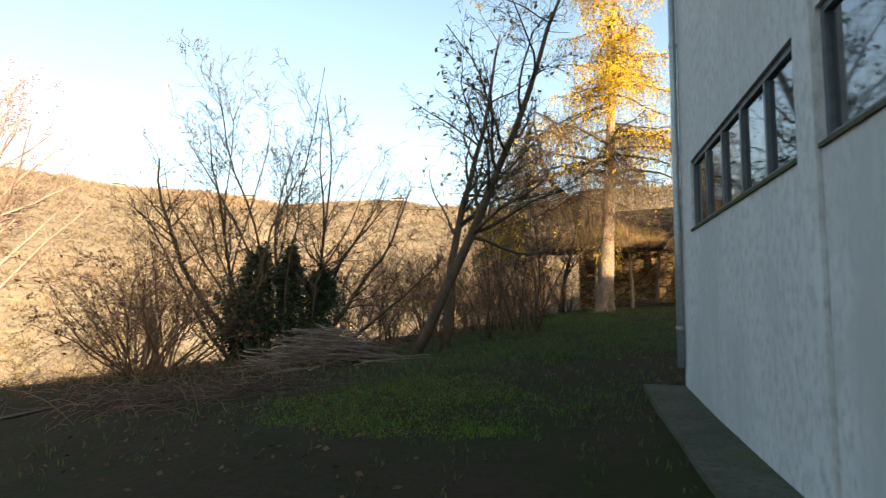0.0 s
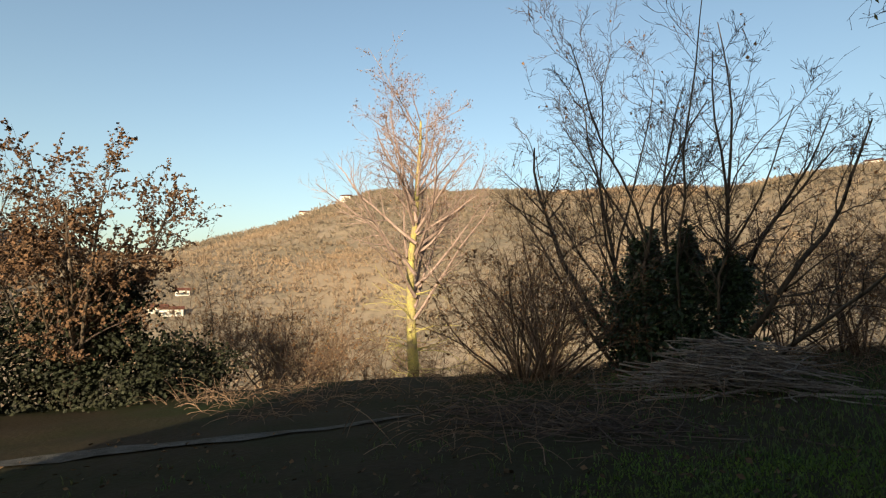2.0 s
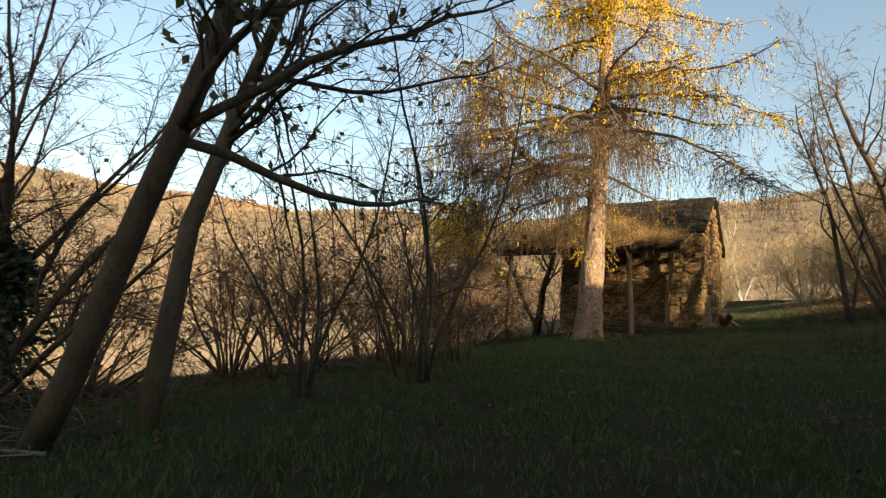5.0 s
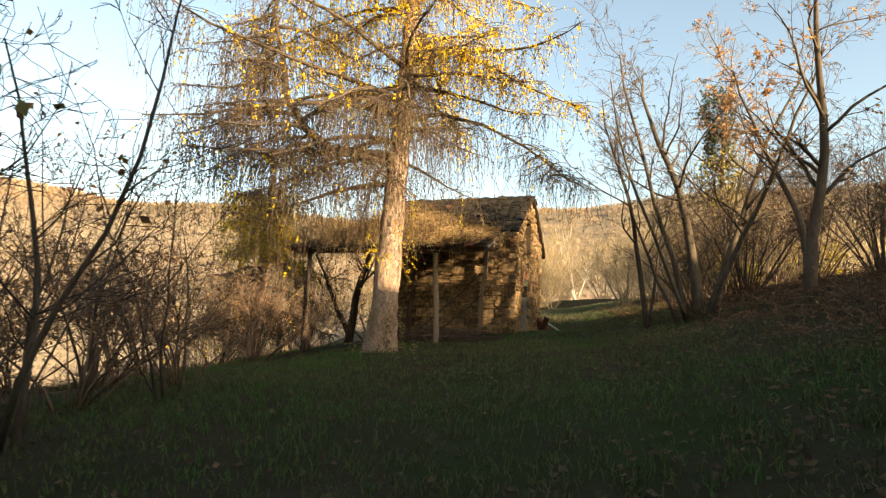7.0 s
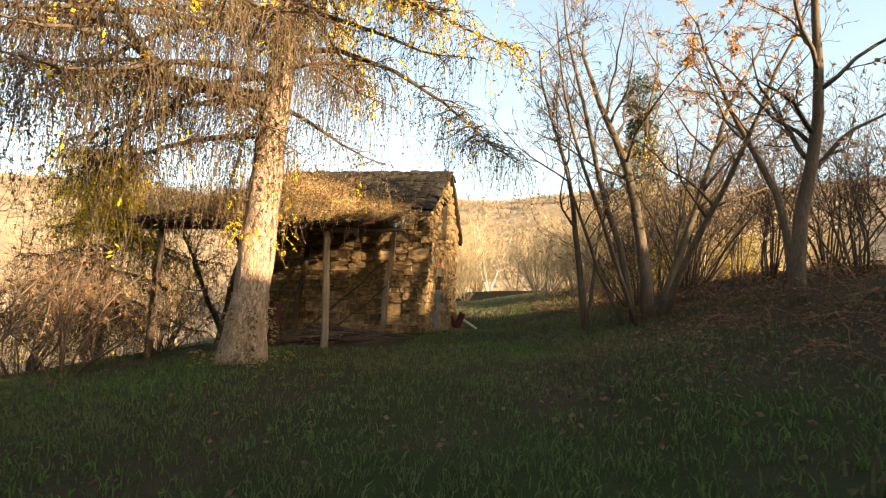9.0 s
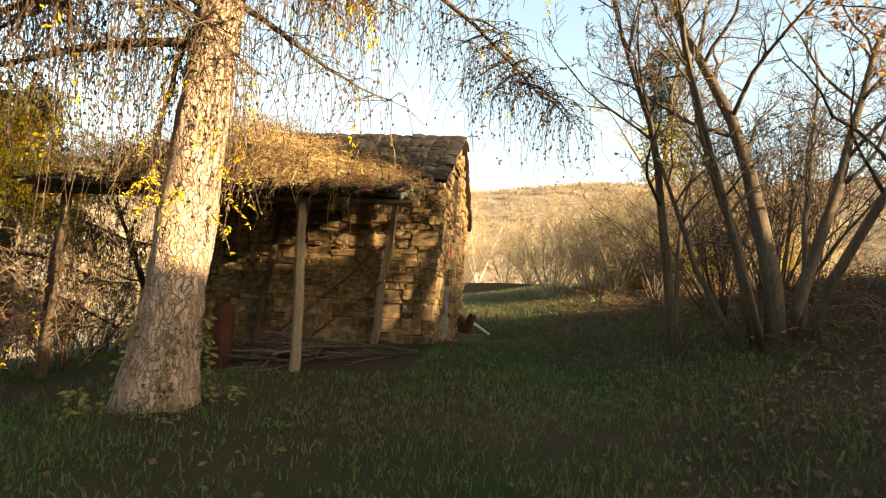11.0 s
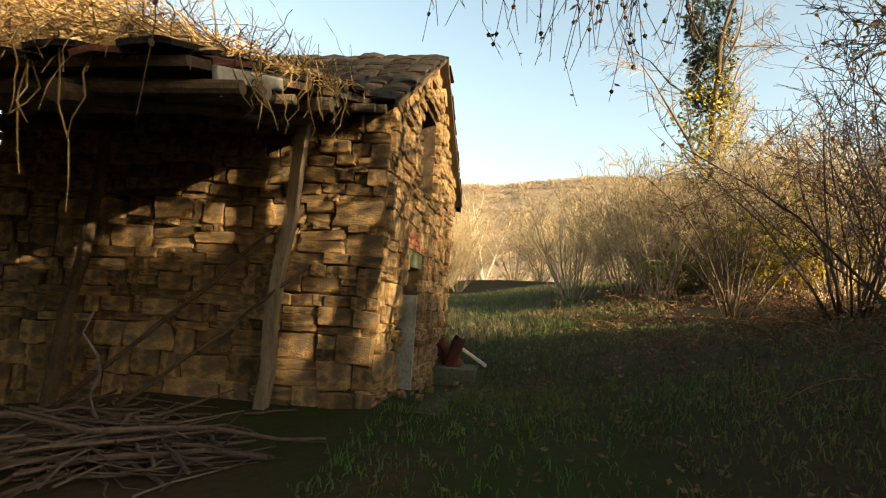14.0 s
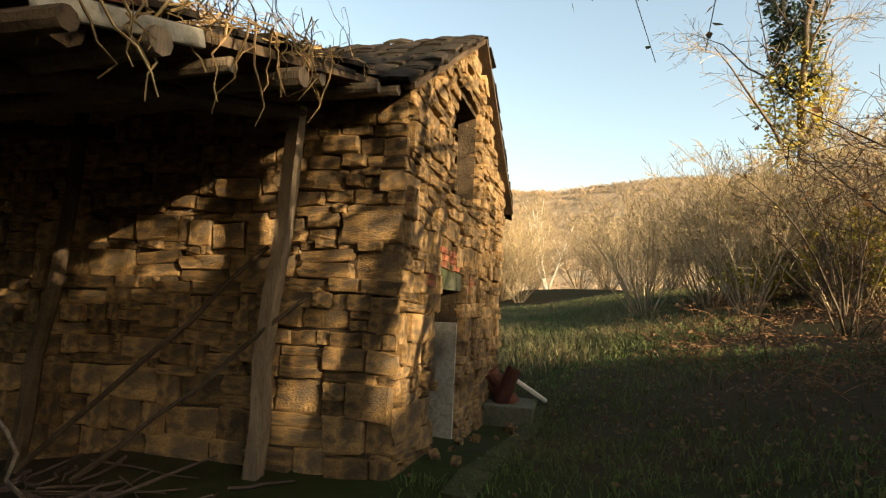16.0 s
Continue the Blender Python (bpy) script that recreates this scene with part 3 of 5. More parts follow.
# ---- larch ----
def larch(name, label, at, height, radius, lean, first, reach, left, golden_from, fronds, seed, creeper=False):
    """A larch: scaly trunk, sweeping boughs and hanging sprays. left: the lowest boughs, rows of (height, degrees, length)."""
    rng = random.Random(seed)
    thing = new(name)
    thing.location = at
    trunk = Geo()
    pts, radii = [], []
    rings, sides = 84, 30
    for i in range(rings):
        z = i * height / rings
        pts.append(Vector((lean * z, 0, z)))
        radii.append((radius + 0.4 * radius * math.exp(-z / 0.5)) * (1 - z / (height * 1.25)))
    trunk.tube(pts, radii, sides)
    for k, (x, y, z) in enumerate(trunk.v):
        n = 0.025 * noise.noise(Vector((x * 5, y * 5, z * 1.2))) + 0.032 * abs(noise.noise(Vector((x * 15, y * 15, z * 3.2)))) + 0.014 * noise.noise(Vector((x * 30, y * 30, z * 9)))
        c = pts[min(rings - 1, k // sides)]
        trunk.v[k] = (x + (x - c.x) * n * 5, y + (y - c.y) * n * 5, z)
    part("trunk", trunk, LARCH_BARK, thing, "thick scaly trunk", True)
    limbs, dull, gold, cones, twigs = Geo(), Geo(), Geo(), Geo(), Geo()
    rows = list(left)
    z = first
    while z < height * 0.95:
        rows.append((z, rng.uniform(0, 360), rng.uniform(0.7, 1.05) * reach * (1 - max(0, z - first) / (height - first + 1)) ** 0.6))
        z += rng.uniform(0.12, 0.27)
    starts = [(Vector((lean * z, 0, z)), az, length) for z, az, length in rows]
    if creeper:
        bend = [Vector(c) for c in ((0.15, 0, 4.6), (-0.6, -0.1, 4.58), (-1.4, -0.15, 4.6), (-1.95, -0.2, 5.0), (-2.4, -0.2, 5.7), (-2.55, -0.25, 6.6), (-2.8, -0.3, 7.6), (-2.7, -0.3, 8.6))]
        limb = Geo()
        limb.tube(bend, [0.13, 0.11, 0.1, 0.09, 0.075, 0.06, 0.045, 0.02], 9)
        part("limb", limb, BARK, thing, "thick dark limb bending upwards", True)
        reach_out = [Vector(c) for c in ((0.25, 0, 5.5), (1.2, 0.2, 5.85), (2.4, 0.5, 5.8), (3.6, 0.8, 5.45), (4.5, 1.0, 5.0), (5.0, 1.1, 4.7))]
        arm = Geo()
        arm.tube(reach_out, [0.06, 0.05, 0.04, 0.03, 0.022, 0.012], 7)
        part("limb", arm, BARK, thing, "long limb arching over the path", True)
        for _ in range(20):
            f = rng.uniform(1.0, 4.95)
            starts.append((reach_out[int(f)].lerp(reach_out[int(f) + 1], f - int(f)), rng.uniform(0, 360), rng.uniform(0.4, 0.9)))
        for _ in range(26):
            f = rng.uniform(1.2, 6.9)
            starts.append((bend[int(f)].lerp(bend[int(f) + 1], f - int(f)), rng.uniform(90, 270) if rng.random() < 0.8 else rng.uniform(0, 360), rng.uniform(1.2, 3.0)))
    for p, az, length in starts:
        a = radians(az)
        z = p.z
        p = p.copy()
        if creeper and math.cos(a) > 0.2 and z < 6.2:
            length = min(length, 2.2)
        # left boughs stay olive higher up: their shade is put into the needle colour
        painted_shade = 1.2 * smooth01(0.4, -0.5, math.cos(a)) if creeper else 0
        d = Vector((math.cos(a), math.sin(a), rng.uniform(-0.1, 0.25)))
        lp, lr, seg = [p.copy()], [0.024 * length ** 0.7 * (1 - 0.6 * z / height) + 0.01], 10
        for i in range(seg):
            d = (d + Vector((rng.gauss(0, 0.1), rng.gauss(0, 0.1), -0.08 + 0.15 * (i > 5) + rng.gauss(0, 0.06)))).normalized()
            p = p + d * length / seg
            lp.append(p.copy())
            lr.append(lr[0] * (1 - 0.85 * (i + 1) / seg))
        limbs.tube(lp, lr, 6)
        for _ in range(int(length * fronds)):
            f = rng.uniform(0.12, 1) * seg
            i = min(int(f), seg - 1)
            q = lp[i].lerp(lp[i + 1], f - i)
            out = Vector((rng.gauss(0, 1), rng.gauss(0, 1), 0)).normalized()
            spread = rng.uniform(0.0, 0.75)
            hang = rng.uniform(0.3, 1.3) * (1.35 if z < 0.42 * height else 1) * (0.7 if creeper and q.x > 1.6 else 1)
            q1 = q + out * spread * 0.6 + Vector((0, 0, 0.02 - 0.1 * hang))
            q2 = q + out * spread + Vector((0, 0, -0.25 * hang))
            q3 = q2 + out * 0.08 + Vector((rng.gauss(0, 0.09), rng.gauss(0, 0.09), -0.5 * hang))
            q4 = q3 + Vector((rng.gauss(0, 0.11), rng.gauss(0, 0.11), -0.35 * hang))
            chain = [q, q1, q2, q3, q4]
            twigs.tube(chain, [0.007, 0.005, 0.004, 0.0035, 0.003], 3)
            golden = rng.random() < smooth01(golden_from + painted_shade, golden_from + painted_shade + 1.8, z) * 0.92 + 0.02
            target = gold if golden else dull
            for _ in range(rng.randint(13, 20) if golden else rng.randint(2, 5)):
                t = rng.uniform(0.8, 4)
                k = min(int(t), 3)
                c = chain[k].lerp(chain[k + 1], t - k)
                v = Vector((rng.gauss(0, 1), rng.gauss(0, 1), rng.gauss(-0.8, 0.7))).normalized()
                target.leaf(c, v, 0.024 if golden else 0.014, rng.uniform(0.05, 0.11))
            for _ in range(rng.choice((0, 0, 1, 1, 2)) if golden else rng.choice((1, 1, 2, 3))):
                t = rng.uniform(1, 4)
                k = min(int(t), 3)
                c = chain[k].lerp(chain[k + 1], t - k)
                cones.tube([c, c + Vector((0, 0, -0.012)), c + Vector((0, 0, -0.034))], [0.008, 0.019, 0.009], 4)
    part("bough_work", limbs, BARK, thing, smooth=True)
    part("hanging_spray", twigs, CONES if creeper else TWIG, thing)
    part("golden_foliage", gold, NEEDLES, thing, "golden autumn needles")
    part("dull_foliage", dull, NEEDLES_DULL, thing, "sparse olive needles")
    part("seed_spray", cones, CONES, thing, "small dark cones")
    if creeper:
        climbing = Geo()
        for _ in range(700):
            z = rng.uniform(0.0, 1.0) if rng.random() < 0.5 else rng.uniform(0, 0.3)
            a = rng.gauss(-0.4, 0.5) if rng.random() < 0.5 else rng.gauss(-2.0, 0.6)
            if noise.noise(Vector((a * 1.5, z * 0.9, 4))) < -0.05:
                continue
            r = radius + 0.4 * radius * math.exp(-z / 0.5) + rng.uniform(0, 0.12) + (0.35 * rng.random() if z < 0.3 else 0)
            p = Vector((lean * z + r * math.cos(a), r * math.sin(a), z))
            climbing.leaf(p, Vector((math.cos(a), math.sin(a), rng.uniform(-1, 0.4))).normalized(), 0.022, rng.uniform(0.05, 0.1))
        part("creeper", climbing, LEAF_GREEN, thing, "green creeper leaves at the foot of the trunk")
        sprig, stalk = Geo(), Geo()
        for _ in range(26):
            a, z = rng.uniform(-3.3, 0.4), rng.uniform(1.9, 3.7)
            out = Vector((math.cos(a), math.sin(a), 0))
            p = Vector((lean * z, 0, z)) + out * radius * 0.95
            chain = [p, p + out * 0.12 + Vector((0, 0, 0.02))]
            drop = rng.uniform(0.15, 0.55)
            for k in range(3):
                chain.append(chain[-1] + out * 0.05 + Vector((rng.gauss(0, 0.05), rng.gauss(0, 0.05), -drop / 3)))
            stalk.tube(chain, [0.006, 0.005, 0.004, 0.003, 0.002], 3)
            for _ in range(26):
                f = rng.uniform(0.6, 4)
                k = min(int(f), 3)
                v = Vector((rng.gauss(0, 1), rng.gauss(0, 1), rng.gauss(-0.4, 0.7))).normalized()
                sprig.leaf(chain[k].lerp(chain[k + 1], f - k), v, 0.009, rng.uniform(0.03, 0.06))
        part("trunk_shoot", stalk, TWIG, thing, "short drooping shoots on the trunk")
        part("trunk_foliage", sprig, NEEDLES, thing, "golden needles on the trunk's shoots")
    return tagged(thing, label, "tree")


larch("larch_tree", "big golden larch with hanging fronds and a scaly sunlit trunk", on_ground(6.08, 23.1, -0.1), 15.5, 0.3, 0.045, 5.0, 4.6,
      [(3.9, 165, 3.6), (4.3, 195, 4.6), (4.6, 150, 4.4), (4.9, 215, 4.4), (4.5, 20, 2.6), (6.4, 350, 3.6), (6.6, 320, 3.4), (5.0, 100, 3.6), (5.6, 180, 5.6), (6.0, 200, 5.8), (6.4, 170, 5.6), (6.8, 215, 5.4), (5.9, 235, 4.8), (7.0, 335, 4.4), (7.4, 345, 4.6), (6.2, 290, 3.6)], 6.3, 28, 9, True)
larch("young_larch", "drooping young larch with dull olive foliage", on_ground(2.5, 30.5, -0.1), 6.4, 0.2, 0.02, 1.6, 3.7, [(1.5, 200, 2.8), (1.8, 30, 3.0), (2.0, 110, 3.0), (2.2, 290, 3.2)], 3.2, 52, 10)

# bent trunk behind the larch
tree("bent_tree", "dark bent tree trunk with sparse branches", "tree", on_ground(5.6, 30.4, -0.1),
     [((0, 0, 0), (0.12, 0.1, 1), 5.2, 0.17), ((0.15, 0.1, 0.1), (-0.5, 0.1, 1), 4.0, 0.1)], BARE, 62, BARK, TWIG, LEAF_GREEN, 500, 0.07)

# trees on the bank beside the path
tree("bank_tree", "many-stemmed bare tree on the bank with leaning stems", "tree", on_ground(13.0, 21.6, -0.1),
     [((0, 0, 0), (0.08, -0.02, 1), 7.5, 0.125), ((0.25, 0.1, 0), (0.22, -0.1, 1), 7.0, 0.085), ((-0.2, 0.1, 0), (-0.22, 0.1, 1), 6.6, 0.075), ((0.1, -0.25, 0), (0.05, -0.25, 1), 6.0, 0.07), ((-0.35, -0.1, 0), (-0.5, 0.05, 1), 5.6, 0.05), ((0.45, 0, 0), (0.45, 0.2, 1), 5.5, 0.05), ((-0.3, 0.3, 0), (-0.2, 0.4, 1), 5.0, 0.045)],
     [(9, 0.08, 0.04, 11, 50, 0.44, 8), (7, 0.17, 0.03, 8, 46, 0.5, 4), (5, 0.22, 0.01, 5, 46, 0.5, 3), (4, 0.24, 0.0, 0, 45, 0.5, 3)],
     71, BARK, TWIG_RED, LEAF_GREEN, 1500, 0.055)
tree("oak_tree", "young tree keeping withered orange-brown leaves", "tree", on_ground(13.3, 18.9, -0.1),
     [((0, 0, 0), (0.05, 0.02, 1), 6.5, 0.12), ((0.3, 0.2, 0), (0.12, 0.1, 1), 5.8, 0.08)], [(9, 0.08, 0.04, 10, 46, 0.42, 7), (7, 0.17, 0.03, 8, 46, 0.52, 4), (5, 0.22, 0.02, 5, 45, 0.52, 3), (4, 0.24, 0.01, 0, 45, 0.5, 3)], 72, BARK, TWIG_RED, LEAF_ORANGE, 1900, 0.085)
tree("slender_tree", "slender dark tree with side branches over the path", "tree", on_ground(12.3, 22.5, -0.1),
     [((0, 0, 0), (-0.03, 0.03, 1), 6.0, 0.075), ((0.15, 0.2, 0), (0.3, 0.2, 1), 4.6, 0.05)], [(9, 0.08, 0.04, 10, 50, 0.4, 7), (7, 0.17, 0.02, 7, 46, 0.5, 4), (5, 0.22, 0.01, 5, 45, 0.52, 3), (4, 0.24, 0.0, 0, 45, 0.5, 3)], 73, BARK, TWIG, LEAF_GREEN, 900, 0.06)
bank_bush = bush("dark_shrub", "dark tangled bare shrub on the bank", 81, 14, 3.6, 0.6, TWIG, LEAF_BROWN, 120, group="shrubs on the bank")
scatter(bank_bush, [(16.0, 21.6, 1.0), (16.4, 20.0, 1.0), (16.2, 24.0, 1.1), (17.5, 26.5, 1.15), (17.8, 19.5, 1.1), (19.5, 22.8, 1.2), (20.0, 26.0, 1.2), (14.8, 14.5, 0.8), (21.5, 29.0, 1.2), (14.4, 23.6, 0.85), (17.4, 25.2, 1.2), (18.4, 29.4, 0.9), (20.5, 31.4, 0.34), (21.8, 30.4, 0.36), (19.4, 32.6, 0.3), (23.0, 29.4, 0.42), (21.2, 32.6, 0.3)], rngs)

# sunlit thickets behind the meadow
THIN[0] = 0.009
pale = bush("pale_shrub", "bare shrub of pale sunlit stems", 91, 20, 5.2, 0.8, r=0.034, spec=[(6, 0.1, 0.05, 8, 40, 0.44, 3), (4, 0.18, 0.05, 5, 42, 0.52, 3), (3, 0.22, 0.03, 0, 40, 0.5, 3)], twig=TWIG_PALE, leaf_mat=IVY_YELLOW, leaf_count=260, leaf_size=0.05, group="thicket behind the meadow")
spots = [(20.1, 37.4, 0.85), (25.0, 44.5, 0.85), (22.5, 36.5, 1.0), (24.5, 38.5, 1.1), (26.8, 37.0, 1.15), (22.8, 33.5, 1.0), (25.5, 34.0, 1.2), (28.5, 41.5, 1.2), (20.2, 33.4, 0.85), (21.4, 32.0, 0.95), (20.8, 35.4, 0.95), (22.0, 34.8, 1.05), (23.6, 36.4, 1.2), (24.8, 33.0, 1.1), (26.5, 35.5, 1.3), (23.0, 30.5, 1.0), (28.0, 33.0, 1.4), (29.5, 37.0, 1.5)]
for n in range(58):
    a, d = radians(rngs.uniform(12, 62)), rngs.uniform(31, 62)
    x, y = 9.5 + d * math.sin(a), 22 + d * math.cos(a)
    if a < radians(33) and d < 40:
        continue
    spots.append((x, y, rngs.uniform(0.85, 1.3) * (0.8 + d / 90)))
scatter(pale, spots, rngs)
yellow = bush("yellow_leaved_shrub", "shrub with bright yellow-green leaves", 93, 14, 2.6, 0.8, TWIG_PALE, IVY_YELLOW, 3800, leaf_size=0.11, group="yellow shrubs")
scatter(yellow, [(23.5, 33.0, 0.9), (21.5, 31.0, 0.8), (25.0, 36.0, 0.9), (24.4, 31.0, 0.8), (21.4, 34.4, 0.7), (26.2, 36.6, 1.5), (23.2, 31.8, 1.1), (25.8, 33.2, 1.5), (24.2, 34.6, 1.3)], rngs)
column = tree("ivy_covered_tree", "bare tree overgrown with a column of ivy", "tree", on_ground(25.6, 37.0, -0.1), [((0, 0, 0), (0.02, 0, 1), 12.2, 0.22)], BARE, 95, BARK, TWIG_PALE)
ivy_mass(column, random.Random(4), [(Vector((0.1, 0, 10.6)), (0.85, 0.8, 1.5)), (Vector((0.1, 0, 8.4)), (0.7, 0.7, 1.6))], 3500, IVY, 0.16)
ivy_mass(column, random.Random(14), [(Vector((0.2, 0, 7.0)), (1.1, 1.0, 1.8)), (Vector((0.4, 0, 4.6)), (1.3, 1.2, 2.0))], 3200, IVY_YELLOW, 0.14)
tree("birch_tree", "white-stemmed bare tree in the sun", "tree", on_ground(35.0, 76.0, -0.2), [((0, 0, 0), (0, 0, 1), 10, 0.2), ((0.3, 0, 0.4), (0.4, 0, 1), 8, 0.13), ((-0.2, 0, 0.4), (-0.3, 0, 1), 8, 0.12)], BARE, 96, WHITE, TWIG_PALE)
wood_tree = tree("wood_edge_tree", "bare pale tree at the wood's edge", "tree", (0, 0, 0), [((0, 0, 0), (0.03, 0, 1), 8, 0.14), ((0.3, 0.2, 0), (0.2, 0.1, 1), 6.5, 0.09)], [(7, 0.08, 0.04, 14, 42, 0.5, 5), (5, 0.15, 0.04, 8, 42, 0.55, 3), (3, 0.2, 0.02, 0, 40, 0.5, 3)], 97, TWIG_PALE, TWIG_PALE, LEAF_BROWN, 300, 0.1, "trees at the wood's edge")
spots = []
for n in range(46):
    a, d = radians(rngs.uniform(-14, 62)), rngs.uniform(60, 115)
    spots.append((9.5 + d * math.sin(a), 22 + d * math.cos(a), rngs.uniform(0.8, 1.4)))
for n in range(26):
    a, d = radians(rngs.uniform(-75, -12)), rngs.uniform(38, 90)
    spots.append((1 + d * math.sin(a), 12 + d * math.cos(a), rngs.uniform(0.6, 1.0)))
scatter(wood_tree, spots, rngs)


THIN[0] = 0.0045

# ---- hillside scrub and houses ----
def hillside():
    rng = random.Random(12)
    g = Geo()
    for _ in range(36000):
        bearing, r = radians(rng.uniform(-60, 95)), 45 + 440 * rng.random() ** 0.75
        x, y = 1 - r * math.sin(bearing), 6 + r * math.cos(bearing)
        if noise.noise(Vector((x * 0.02, y * 0.02, 9))) < -0.45 - 0.2 * rng.random() or (r < 85 and bearing < radians(20)):
            continue
        c = Vector((x, y, ground_z(x, y)))
        size = rng.uniform(0.8, 2.2) * (0.6 + r / 420)
        for _ in range(6):
            v = Vector((rng.gauss(0, 0.9), rng.gauss(0, 0.7), abs(rng.gauss(0.8, 0.5)))).normalized()
            g.leaf(c + Vector((rng.gauss(0, 0.7), rng.gauss(0, 0.7), 0)) * size, v, 0.13 * size, size * rng.uniform(0.6, 1.2))
    ob = part("hillside_scrub", g, material("scrub_brush", (0.26, 0.205, 0.155), (0.17, 0.14, 0.102), 0.02, 0.95, 0, (0.28, 0.2, 0.135), 8, 0, 0.18, through=0.4))
    tagged(ob, "brown wintry scrub covering the far hillside", "scrub", kind="stuff")


hillside()


def far_house(x, y, turn, size):
    thing = new("farmhouse")
    thing.matrix_basis = Matrix.Translation(on_ground(x, y, -1)) @ Matrix.Rotation(turn, 4, "Z")
    w, d, h = size
    walls = Geo()
    walls.box((-w / 2, -d / 2, 0), (w / 2, d / 2, h))
    part("wall", walls, HOUSE_WALL, thing)
    roof = Geo()
    roof.v = [(-w * 0.55, -d * 0.6, h), (w * 0.55, -d * 0.6, h), (w * 0.55, d * 0.6, h), (-w * 0.55, d * 0.6, h), (-w * 0.55, 0, h + d * 0.25), (w * 0.55, 0, h + d * 0.25)]
    roof.f = [(0, 1, 5, 4), (2, 3, 4, 5), (0, 4, 3), (1, 2, 5), (0, 3, 2, 1)]
    part("roof", roof, RED_TILE, thing)
    for k in (-0.3, 0.0, 0.3):
        win = Geo()
        win.box((k * w - 0.5, -d / 2 - 0.05, h * 0.45), (k * w + 0.5, -d / 2 + 0.1, h * 0.7))
        part("window", win, STEEL, thing)
    return tagged(thing, "small pale farmhouse among the scrub of the hill", "house", "farmhouses on the hill")


for bearing, r, turn, size in ((59.0, 400, 0.9, (8, 6, 4)), (55.0, 385, 0.6, (7, 6, 4)), (72.5, 360, 1.1, (8, 5, 4)), (71.3, 150, 1.2, (5, 3, 2.2)), (72.4, 152, 1.0, (4, 3, 2)), (70.4, 165, 1.2, (3.5, 3, 2)), (15, 415, 0.2, (8, 6, 5)), (22, 405, 0.2, (7, 6, 4)), (7, 400, 0, (8, 6, 5)), (33, 395, 0.5, (7, 5, 4))):
    a = radians(bearing)
    far_house(1 - r * math.sin(a), 6 + r * math.cos(a), turn, size)


